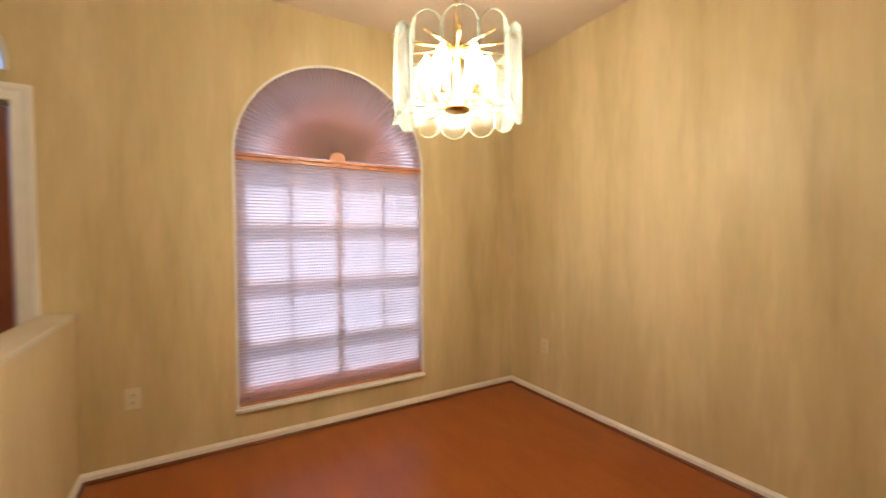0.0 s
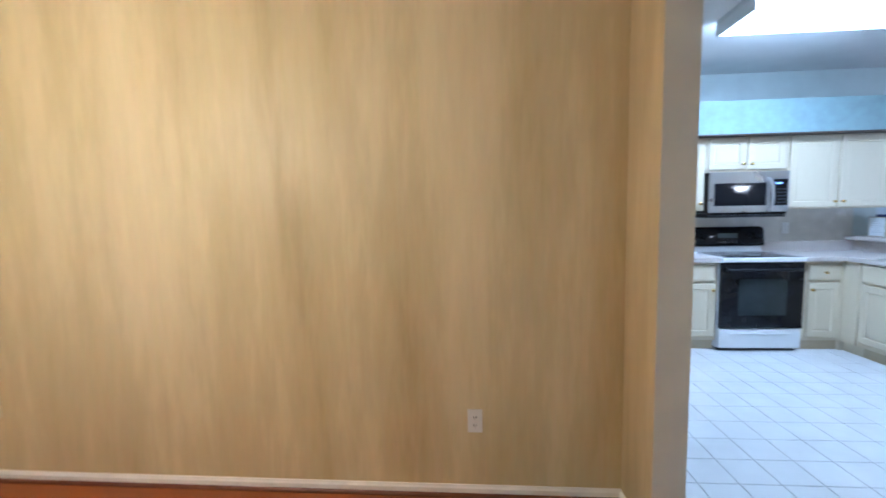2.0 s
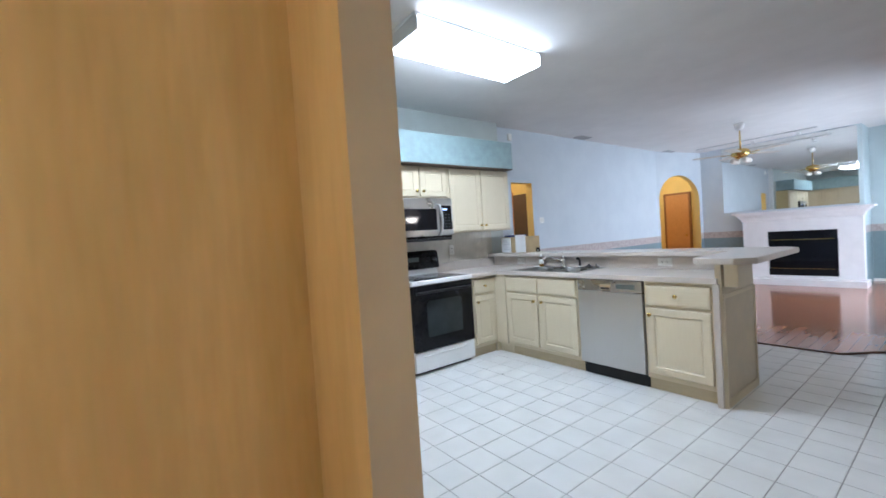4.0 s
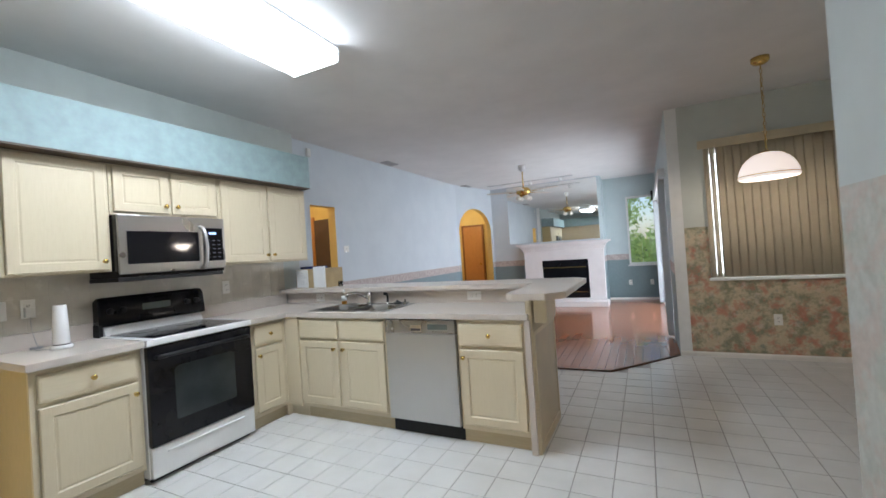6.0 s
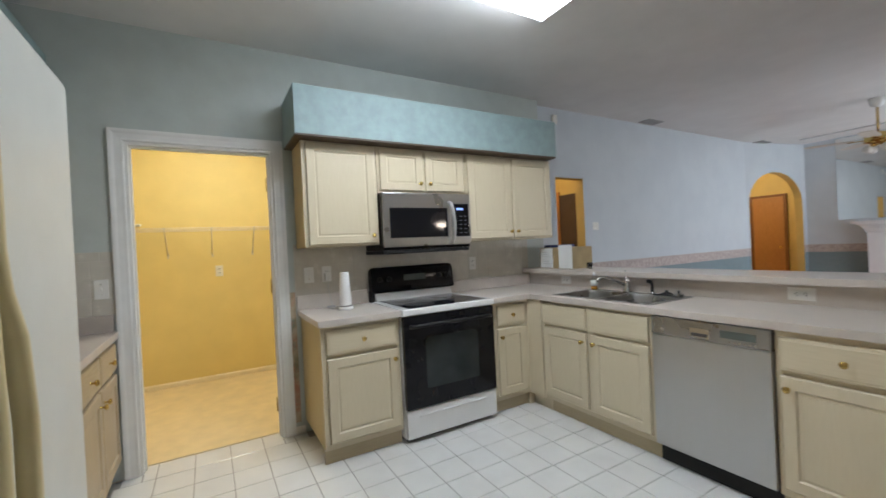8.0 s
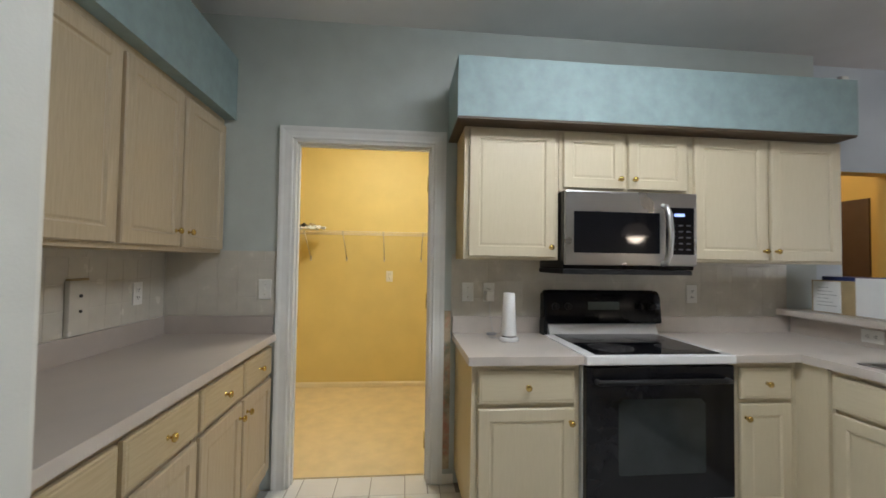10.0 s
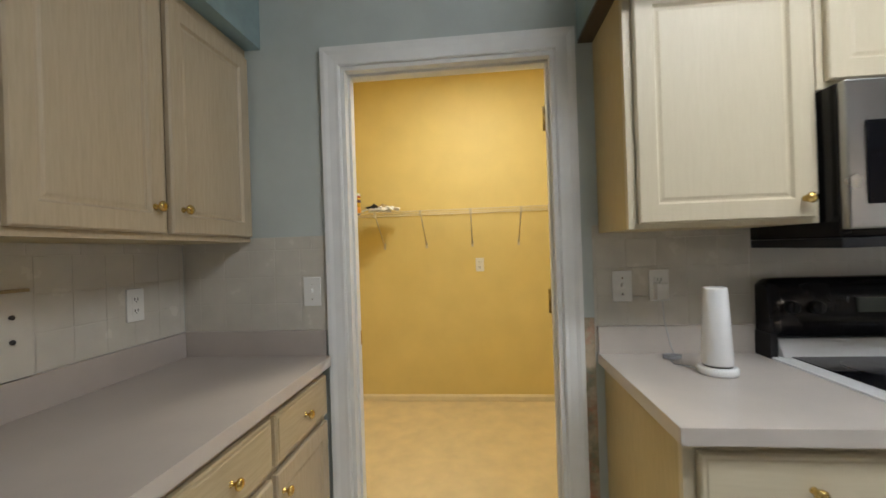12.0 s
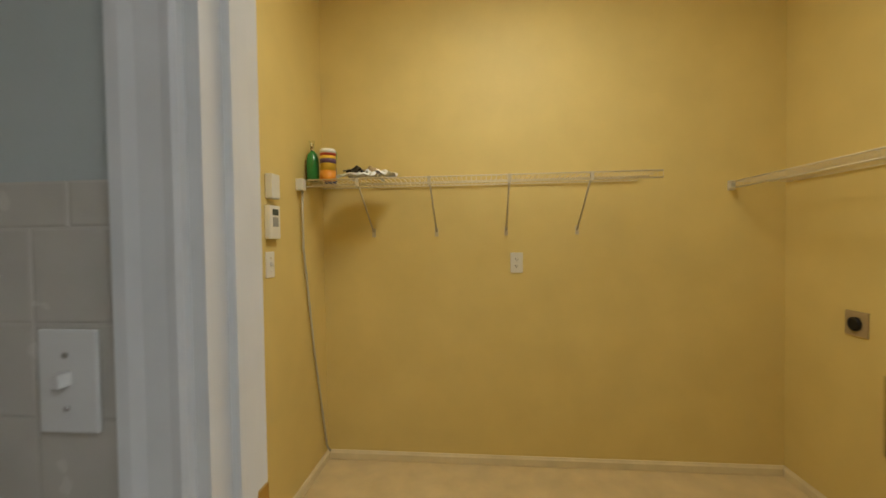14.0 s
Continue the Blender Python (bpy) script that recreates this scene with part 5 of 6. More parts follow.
plate("outlet", pose(-5.47, 5.34, 0.41), "outlet", label="cream outlet beside the arched window", mat=PLATE_C)

# entrance
fd = thing("door_front", pose(-6.83, 5.40, 0.0), "red-brown panelled front door in a white frame", "door", kind="structure")
part("door_leaf", B(0.03, 0.89, 0, 0.045, 0.01, 1.94, bevel=0.003), DOORB, fd)
for u in (0.13, 0.50):
    for z0_, z1_ in ((0.2, 0.88), (1.03, 1.80)):
        p = part("door_inset", panel(bmesh.new(), 0.29, z1_ - z0_, 0.012, 0.04), DOORB, fd)
        p.location = (u, -0.001, z0_)
part("door_handle", lathe(bmesh.new(), [(0.025, -0.002), (0.012, -0.01), (0.012, -0.035), (0.026, -0.05), (0.022, -0.07)], (0.82, 0, 0.98), "y", 16), BRASS, fd, "brass knob")
casing("door_casing", pose(-6.83, 5.34, 0), 0.92, 1.955, label="white painted casing of the front door")
tr = thing("window_transom", pose(0.15, 0, -0.09), "half-round window over the front door", "window", kind="structure")
part("transom_bar", B(-6.979, -6.061, 5.37, 5.45, 2.04, 2.20), DINING, tr, "papered bar between door and window")
TC = -6.52


def half_loop(r, y, rz):
    return [(TC + r * math.cos(math.pi * k / 20), y, 2.24 + rz * math.sin(math.pi * k / 20)) for k in range(21)] + [(TC - r, y, 2.201), (TC + r, y, 2.201)]


part("transom_frame", rings(bmesh.new(), [half_loop(0.458, 5.40, 0.338), half_loop(0.458, 5.44, 0.338), half_loop(0.42, 5.44, 0.30), half_loop(0.42, 5.40, 0.30)], closed=True, smooth=False), TRIM, tr)
part("transom_pane", rings(bmesh.new(), [half_loop(0.42, 5.418, 0.30), half_loop(0.42, 5.421, 0.30)], smooth=False), GLASS, tr).visible_shadow = False

# ---- laundry ----
RODS = ((1.60, 0.0), (1.60, -0.03), (1.94, 0.0))


def wire_shelf(name, m, length, depth, braces, label):
    """Coated wire shelf. Local: back y = 0, front y = -depth, top z = 0, u 0..length."""
    t = thing(name, m, label, "wire shelf")
    rr = bmesh.new()
    for v, z in ((-0.008, -0.004), (-depth * 0.5, -0.004), (-depth, 0.0), (-depth, -0.034)):
        tube(rr, [(0, v, z), (length, v, z)], 0.0034, 6)
    part("long_rod", rr, WIRE, t)
    wr = bmesh.new()
    n = int(length / 0.0254)
    for k in range(n + 1):
        u = length * k / n
        tube(wr, [(u, -0.004, 0), (u, -depth, 0.003), (u, -depth - 0.002, -0.034)], 0.0014, 4)
    part("cross_wire", wr, WIRE, t, "closely spaced cross wires", "stuff")
    for u in braces:
        b = bmesh.new()
        tube(b, [(u, -depth + 0.005, -0.008), (u, -0.012, -0.27)], 0.005, 6)
        box(b, u - 0.009, u + 0.009, -0.012, -0.001, -0.30, -0.25)
        box(b, u - 0.008, u + 0.008, -depth - 0.004, -depth + 0.012, -0.04, 0.004)
        part("brace", b, plain("brace_metal", (0.58, 0.52, 0.40), 0.4), t, "slanted shelf brace")
    return t


wire_shelf("wire_shelf", pose(1.947, 2.148, 1.645, 0, 0, -90), 1.81, 0.33, (0.305, 0.68, 1.083, 1.481), "cream coated wire shelf on the yellow back wall")
wire_shelf("wire_shelf", pose(1.93, -0.437, 1.615, 0, 0, 180), 1.4, 0.30, (), "cream coated wire shelf on the side wall")
solid("shelf_clip", B(1.915, 1.948, -0.165, -0.14, 1.575, 1.625, bevel=0.003), PLATE, None, "small white shelf end bracket", "bracket")
gb = thing("green_bottle", pose(1.70, 2.11, 1.651), "green dish soap bottle with a clear neck on the shelf", "bottle")
part("bottle_body", lathe(bmesh.new(), [(0.030, 0), (0.033, 0.006), (0.033, 0.11), (0.026, 0.14), (0.012, 0.16)], n=18), GREEN, gb)
part("bottle_neck", lathe(bmesh.new(), [(0.010, 0.158), (0.009, 0.20), (0.013, 0.205), (0.013, 0.215)], n=12), SOAP, gb)
yc = thing("wipes_canister", pose(1.69, 2.02, 1.651), "orange and yellow canister with a white lid", "canister")
part("can_body", lathe(bmesh.new(), [(0.040, 0), (0.042, 0.003), (0.042, 0.05)], n=22), ORANGE, yc)
part("can_label", lathe(bmesh.new(), [(0.0424, 0.05), (0.0424, 0.13)], n=22), YLW, yc, "yellow label band")
part("red_band", lathe(bmesh.new(), [(0.0428, 0.128), (0.0428, 0.142)], n=22), plain("red_band", (0.45, 0.05, 0.03), 0.4), yc, "thin red band")
part("emblem", lathe(bmesh.new(), [(0.0432, 0.088), (0.0434, 0.10), (0.0432, 0.112)], n=22), plain("dark_emblem", (0.12, 0.06, 0.12), 0.4), yc, "dark band on the label")
part("lid", lathe(bmesh.new(), [(0.043, 0.142), (0.043, 0.158), (0.036, 0.166)], n=22), ENAMEL, yc, "white lid")
g2 = thing("spray_bottle", pose(1.83, 2.06, 1.651), "green capped bottle standing behind the canister", "bottle")
part("bottle_body", lathe(bmesh.new(), [(0.032, 0), (0.034, 0.008), (0.034, 0.09), (0.02, 0.13)], n=16), plain("navy_label_bottle", (0.03, 0.05, 0.20), 0.3), g2)
part("spray_head", lathe(bmesh.new(), [(0.030, 0.12), (0.036, 0.15), (0.036, 0.185), (0.02, 0.195)], n=14), plain("bright_green_plastic", (0.08, 0.42, 0.05), 0.3), g2)
rg = thing("folded_rags", pose(1.74, 1.82, 1.651), "crumpled white and dark cloths on the shelf", "cloth")
for k, (col, dx, dy, dz, s) in enumerate(((PAPER, 0, 0.03, 0.0, 1.0), (BLACKM, -0.03, 0.07, 0.022, 0.5), (PAPER, 0.02, -0.06, 0.012, 0.8), (CARD, 0.03, 0.0, 0.03, 0.5))):
    b = bmesh.new()
    bmesh.ops.create_grid(b, x_segments=14, y_segments=14, size=0.10 * s)
    for v in b.verts:
        v.co.z = 0.012 + 0.03 * noise.noise(v.co * 28 + Vector((k * 9, 0, 0))) + 0.02 * (1 - (v.co.length / (0.13 * s)) ** 2)
        v.co += 0.02 * Vector((noise.noise(v.co * 15 + Vector((5, k, 0))), noise.noise(v.co * 15 + Vector((0, k, 7))), 0))
    o = part("cloth", b, col, rg, "crumpled cloth")
    o.location = (dx, dy, dz + 0.006)
vc = tube(bmesh.new(), [(1.62, 2.135, 1.62), (1.63, 2.14, 1.3), (1.75, 2.143, 0.7), (1.90, 2.143, 0.10), (1.92, 2.13, 0.06)], 0.006, 6)
solid("hose", vc, plain("grey_hose", (0.50, 0.47, 0.38), 0.5), None, "thin grey pipe hanging down the corner to the floor", "pipe")
pb = thing("hose_bracket", pose(1.60, 2.153, 1.62), "small white bracket at the shelf end", "bracket")
part("bracket_body", B(-0.02, 0.02, -0.04, 0, -0.03, 0.03, bevel=0.004), PLATE, pb)
c1 = thing("alarm_box", pose(1.32, 2.154, 1.575), "small white box high on the yellow wall", "alarm box")
part("box_body", B(-0.035, 0.035, -0.035, 0, -0.055, 0.055, bevel=0.005), PLATE, c1)
c2 = thing("thermostat", pose(1.32, 2.154, 1.415), "white programmable thermostat with grey display", "thermostat")
part("thermostat_body", B(-0.045, 0.045, -0.028, 0, -0.075, 0.075, bevel=0.006), PLATE, c2)
part("display", B(-0.025, 0.025, -0.0295, -0.028, 0.03, 0.058), LCD, c2, "grey display")
part("keypad_door", B(-0.022, 0.022, -0.0300, -0.028, -0.02, 0.022), plain("grey_keys", (0.35, 0.35, 0.34), 0.5), c2, "grey keypad")
plate("light_switch", pose(1.31, 2.155, 1.225), "switch", label="white toggle switch on the yellow wall")
plate("outlet", EASTW(1.007, 1.187, 1.95), "outlet", label="white double outlet on the yellow wall")
do_ = thing("dryer_outlet", pose(1.52, -0.44, 0.93, 0, 0, 180), "brown plate with a round black dryer socket", "wall outlet")
part("cover_plate", B(-0.055, 0.055, -0.008, 0, -0.055, 0.055, bevel=0.002), CARD, do_)
part("socket", lathe(bmesh.new(), [(0.030, -0.008), (0.030, -0.020), (0.022, -0.022)], n=18, axis="y"), BLACKM, do_, "round black socket")
ll = thing("ceiling_light_laundry", pose(0.80, 1.02, 0), "flush lit glass ceiling light in the laundry", "ceiling light")
part("pan", lathe(bmesh.new(), [(0.16, 2.905), (0.17, 2.929)], n=28), BRASS, ll)
part("bowl", lathe(bmesh.new(), [(0.01, 2.872), (0.08, 2.876), (0.13, 2.89), (0.15, 2.906)], n=28), glow("lit_laundry_glass", (1.0, 0.88, 0.66), 9.0), ll, "glowing glass bowl")

# ---- breakfast nook ----
nw = thing("window_nook", Matrix(), "white window behind vertical blinds", "window", kind="structure")
fb = bmesh.new()
for a in ((-5.298, -5.26, 0.876, 2.329), (-4.20, -4.162, 0.876, 2.329), (-5.26, -4.20, 0.876, 0.915), (-5.26, -4.20, 2.29, 2.329), (-4.75, -4.71, 0.915, 2.29)):
    box(fb, a[0], a[1], -3.99, -3.95, a[2], a[3])
part("window_frame", fb, TRIM, nw)
for a, b in ((-5.26, -4.75), (-4.71, -4.20)):
    part("window_pane", B(a, b, -3.972, -3.968, 0.915, 2.29), GLASS, nw).visible_shadow = False
part("window_sill", B(-5.32, -4.14, -3.935, -3.862, 0.845, 0.8745, bevel=0.004), TRIM, nw, "white sill")
vb = thing("vertical_blind", Matrix(), "tan vertical blinds closed under a scalloped valance", "blinds")
part("valance", B(-5.345, -4.105, -3.845, -3.825, 2.30, 2.39, bevel=0.004), VALANCE, vb, "tan valance board")
part("head_rail", B(-5.33, -4.12, -3.895, -3.85, 2.33, 2.375), TRIM, vb)
k = 0
x = -5.29
while x < -4.15:
    b = bmesh.new()
    rings(b, [[(-0.043, 0.0, z), (-0.02, -0.0016, z), (0.02, -0.0016, z), (0.043, 0.0, z), (0.02, -0.0028, z), (-0.02, -0.0028, z)] for z in (0.885, 2.335)])
    v = part("vane", b, VANE, vb, "tan fabric vane")
    turn = 3 + 1.5 * random.random() if x < -4.30 else (44 if k % 2 else 50)
    v.matrix_basis = pose(x, -3.872, 0, 0, 0, turn)
    x += 0.075 if x < -4.30 else 0.055
    k += 1
pd = thing("pendant_lamp", pose(-4.49, -2.85, 0), "brass pendant lamp with a lit opal glass dome shade", "pendant lamp")
part("canopy", lathe(bmesh.new(), [(0.012, 2.755), (0.05, 2.768), (0.065, 2.785), (0.067, H - 0.001)], n=20), BRASS, pd, "brass ceiling canopy")
cn = bmesh.new()
for k in range(20):
    z = 2.02 + k * 0.037
    flat = k % 2
    tube(cn, [((0.009 * math.cos(t)) * (1 - flat), (0.009 * math.cos(t)) * flat, z + 0.022 * math.sin(t) + 0.018) for t in [2 * math.pi * j / 8 for j in range(9)]], 0.0028, 5)
part("chain", cn, BRASS, pd, "brass chain", "stuff")
cord = [(0.004 * math.cos(k * 1.3) + 0.006, 0.004 * math.sin(k * 1.3), 2.03 + 0.037 * k) for k in range(20)]
part("cord", tube(bmesh.new(), cord, 0.002, 5), BRASS, pd)
shp = [(0.205, 1.80), (0.212, 1.812), (0.205, 1.855), (0.185, 1.91), (0.15, 1.96), (0.10, 1.998), (0.04, 2.015)]
part("shade", lathe(bmesh.new(), shp + [(r - 0.006, z - 0.004) for r, z in shp[::-1]], n=36), SHADEG, pd, "lit opal glass dome")
part("shade_rim", lathe(bmesh.new(), [(0.206, 1.822), (0.2145, 1.820), (0.2145, 1.826), (0.206, 1.828)], n=36), BRASS, pd, "dark brass rim line")
part("cap", lathe(bmesh.new(), [(0.05, 2.008), (0.04, 2.022), (0.012, 2.035)], n=16), BRASS, pd, "brass cap")
plate("outlet", pose(-4.72, -3.9, 0.42, 0, 0, 180), "outlet", label="white outlet on flowered wallpaper")

# ---- living room ----
fp = thing("fireplace", pose(-2.72, -8.05, 0, 0, 0, 180) @ pose(-1.72, 0, 0), "white painted fireplace with a moulded mantel and black firebox", "fireplace")
FL = 1.72
fpm = bmesh.new()
box(fpm, 0, 0.40, -0.20, 0, 0.12, 1.23)
box(fpm, 1.40, FL, -0.20, 0, 0.12, 1.23)
box(fpm, 0.40, 1.40, -0.20, 0, 1.02, 1.23)
box(fpm, 0.40, 1.40, -0.20, 0, 0.12, 0.17)
part("surround", fpm, FIREW, fp, "smooth white surround")
part("hearth", B(-0.05, FL + 0.05, -0.44, -0.0, 0.0, 0.119, bevel=0.006), FIREW, fp, "raised white hearth slab")
mt = bmesh.new()
lo = []
for o, z in ((0.0, 1.231), (0.02, 1.25), (0.03, 1.29), (0.07, 1.34), (0.10, 1.355), (0.10, 1.375), (0.15, 1.38), (0.15, 1.415)):
    lo.append([(-o, -0.20 - o, z), (FL + o, -0.20 - o, z), (FL + o, 0.0, z), (-o, 0.0, z)])
rings(mt, lo, smooth=False)
part("mantel", mt, FIREW, fp, "stepped crown-moulded mantel shelf")
fbx = part("firebox", B(0.41, 1.39, -0.17, -0.01, 0.175, 1.015), BLACKM, fp, "black metal firebox")
part("lower_louvre", B(0.405, 1.395, -0.206, -0.171, 0.172, 0.30, bevel=0.003), BLACK, fbx, "black lower louvre")
part("upper_louvre", B(0.405, 1.395, -0.206, -0.171, 0.86, 1.018, bevel=0.003), BLACK, fbx, "black upper louvre")
part("firebox_glass", B(0.41, 1.39, -0.185, -0.181, 0.31, 0.85), GLASSB, fbx, "dark glass doors")
for z in (0.305, 0.852):
    part("brass_trim", B(0.45, 1.35, -0.212, -0.2065, z - 0.007, z + 0.007), BRASS, fbx, "thin brass trim bar")
solid("wall_mirror", B(-2.66, -0.615, -8.049, -8.043, 1.455, H - 0.02), MIRROR, None, "large frameless mirror above the mantel", "mirror")
lw = thing("window_living", Matrix(), "tall white window looking on to shrubs", "window", kind="structure")
fb = bmesh.new()
X0, X1 = -3.789, -3.186
for a in ((X0, X0 + 0.04, 0.806, 2.354), (X1 - 0.04, X1, 0.806, 2.354), (X0 + 0.04, X1 - 0.04, 0.806, 0.847), (X0 + 0.04, X1 - 0.04, 2.312, 2.354), (-3.475, -3.47, 0.847, 2.312)):
    box(fb, a[0], a[1], -8.84, -8.79, a[2], a[3])
part("window_frame", fb, TRIM, lw)
for a, b in ((X0 + 0.04, -3.505), (-3.47, X1 - 0.04)):
    part("window_pane", B(a, b, -8.818, -8.814, 0.847, 2.312), GLASS, lw).visible_shadow = False
part("window_sill", B(X0 - 0.03, X1 + 0.03, -8.80, -8.70, 0.772, 0.8045, bevel=0.004), TRIM, lw, "white sill")
plate("outlet", pose(-3.18, -8.75, 0.40, 0, 0, 180), "outlet", label="white outlet on the grey-blue dado")
plate("outlet", pose(-3.62, -8.75, 0.40, 0, 0, 180), "outlet", label="white outlet on the grey-blue dado")
plate("thermostat", EASTW(-2.92, 1.49, 0.12), "switch", 0.10, 0.09, "white thermostat on the pale blue wall")
pdoor = thing("patio_door", Matrix(), "white framed sliding patio door", "door", kind="structure")
pf = bmesh.new()
for a in ((-8.099, -8.05), (-6.47, -6.42), (-4.85, -4.801)):
    box(pf, -3.9, -3.84, a[0], a[1], 0.031, 2.119)
for a in ((0.031, 0.08), (2.07, 2.119)):
    box(pf, -3.901, -3.839, -8.05, -4.85, a[0], a[1])
part("door_frame", pf, TRIM, pdoor)
for a, b in ((-8.05, -6.47), (-6.42, -4.85)):
    part("door_pane", B(-3.872, -3.868, a, b, 0.08, 2.07), GLASS, pdoor).visible_shadow = False
pb = thing("patio_blind", Matrix(), "white vertical blinds drawn to the ends of the patio door", "blinds")
part("valance", B(-3.808, -3.73, -8.25, -4.65, 2.14, 2.27, bevel=0.004), TRIM, pb)
part("valance_end", B(-3.74, -3.7, -8.30, -8.251, 2.18, 2.38, bevel=0.004), BLACKM, pb, "dark end bracket")
for y0_ in (-8.18, -4.95):
    for k in range(9):
        part("vane", B(-3.805, -3.73, y0_ + 0.024 * k, y0_ + 0.024 * k + 0.002, 0.04, 2.14), SHEER, pb, "white vane")

fan = thing("ceiling_fan", pose(-1.64, -5.72, 0), "white and brass ceiling fan with five blades and lights", "ceiling fan")
part("canopy", lathe(bmesh.new(), [(0.02, 2.71), (0.06, 2.74), (0.07, H - 0.001)], n=18), ENAMEL, fan)
part("rod", lathe(bmesh.new(), [(0.012, 2.42), (0.012, 2.72)], n=10), BRASS, fan)
part("motor", lathe(bmesh.new(), [(0.03, 2.43), (0.10, 2.41), (0.125, 2.38), (0.125, 2.33), (0.09, 2.30), (0.05, 2.28)], n=24), BRASS, fan, "brass motor housing")
for k in range(5):
    a = 22 + 72 * k
    b = bmesh.new()
    rings(b, [[(0.20, -0.055, z), (0.30, -0.068, z), (0.60, -0.072, z), (0.645, -0.045, z), (0.655, 0, z), (0.645, 0.045, z), (0.60, 0.072, z), (0.30, 0.068, z), (0.20, 0.055, z)] for z in (2.345, 2.352)], smooth=False)
    bl = part("blade", b, oak("blade_wood", (0.62, 0.57, 0.50), (0.54, 0.49, 0.42), "x") if k == 0 else blm, fan, "pale wood blade")
    blm = bl.data.materials[0]
    bl.matrix_basis = pose(0, 0, 0, 0, 0, a)
    part("blade_iron", B(0.10, 0.26, -0.018, 0.018, 2.336, 2.344, bevel=0.002), BRASS, bl, "brass blade iron")
for k in range(4):
    a = radians(45 + 90 * k)
    g = part("light_arm", tube(bmesh.new(), [(0.03 * math.cos(a), 0.03 * math.sin(a), 2.28), (0.09 * math.cos(a), 0.09 * math.sin(a), 2.27)], 0.010, 8), BRASS, fan)
    part("globe", lathe(bmesh.new(), [(0.02, 2.275), (0.045, 2.25), (0.05, 2.22), (0.035, 2.195), (0.01, 2.188)], (0.11 * math.cos(a), 0.11 * math.sin(a), 0), n=14), FANBULB, g, "frosted glass globe")


def vent(m, label, w=0.30, d=0.15):
    t = thing("ceiling_vent", m, label, "ceiling vent")
    f = bmesh.new()
    for a in ((-w / 2, w / 2, -d / 2, -d / 2 + 0.02), (-w / 2, w / 2, d / 2 - 0.02, d / 2), (-w / 2, -w / 2 + 0.02, -d / 2 + 0.02, d / 2 - 0.02), (w / 2 - 0.02, w / 2, -d / 2 + 0.02, d / 2 - 0.02)):
        box(f, a[0], a[1], a[2], a[3], -0.012, -0.001)
    part("frame", f, plain("vent_grey", (0.35, 0.35, 0.35), 0.5), t)
    part("backing", B(-w / 2 + 0.02, w / 2 - 0.02, -d / 2 + 0.02, d / 2 - 0.02, -0.003, -0.001), SLOT, t)
    for k in range(6):
        s = part("slat", B(-w / 2 + 0.02, w / 2 - 0.02, -0.006, 0.006, -0.001, 0.001), plain("slat_grey", (0.32, 0.32, 0.32), 0.5) if k == 0 else sm, t)
        sm = s.data.materials[0]
        s.matrix_basis = pose(0, -d / 2 + 0.028 + k * (d - 0.056) / 5, -0.008, 35)
    return t


vent(pose(0.0, -3.93, H, 0, 0, 90), "grey slatted air vent in the living room ceiling")
vent(pose(0.0, -7.0, H, 0, 0, 90), "grey slatted air vent near the arch")
vent(pose(-3.9, 0.55, H, 0, 0, 90), "grey slatted air vent in the kitchen ceiling", 0.35, 0.25)
tk = thing("track_light", pose(-1.25, -7.45, 0), "dark slim track light on the ceiling near the mirror", "track light")
part("track", B(-1.0, 0.9, -0.012, 0.012, H - 0.02, H - 0.001), plain("track_grey", (0.6, 0.6, 0.6), 0.5), tk)
for u in (-0.75, -0.1):
    part("spot_head", lathe(bmesh.new(), [(0.02, H - 0.04), (0.035, H - 0.05), (0.04, H - 0.10), (0.03, H - 0.10)], (u, 0, 0), n=14), ENAMEL, tk, "small white spot head")

# hall beyond the arch and passage beyond the doorway
hd_ = thing("door_hall", pose(1.12, -9.2, 0, 0, 0, 180), "warm oak closet door in a dark frame at the end of the hall", "door", kind="structure")
part("door_leaf", B(0.05, 0.60, -0.04, -0.005, 0.01, 2.03, bevel=0.003), DOORW, hd_)
part("door_knob", lathe(bmesh.new(), [(0.012, -0.04), (0.012, -0.07), (0.028, -0.085), (0.022, -0.10)], (0.54, 0, 0.98), "y", 12), BRASS, hd_, "brass knob")
df2 = bmesh.new()
for a in ((0, 0.05, 0, 2.08), (0.60, 0.65, 0, 2.08), (0.05, 0.60, 2.03, 2.08)):
    box(df2, a[0], a[1], -0.05, -0.001, a[2], a[3])
part("door_frame", df2, oak("hall_frame_wood", (0.28, 0.13, 0.045), (0.20, 0.085, 0.03)), hd_)
dk = thing("door_passage", pose(1.02, -3.30, 0, 0, 0, 180), "dark door in a brown frame at the side of the passage", "door", kind="structure")
part("door_leaf", B(0.0, 0.30, -0.02, -0.001, 0.01, 1.98), DARKD, dk)
part("door_frame", B(-0.05, 0.0, -0.03, -0.001, 0.0, 2.03), DOORW, dk)

# ---- outside ----
solid("ground", B(-120, 120, -140, 120, -0.35, -0.15), LAWN, None, "dull green lawn reaching the horizon", kind="structure")


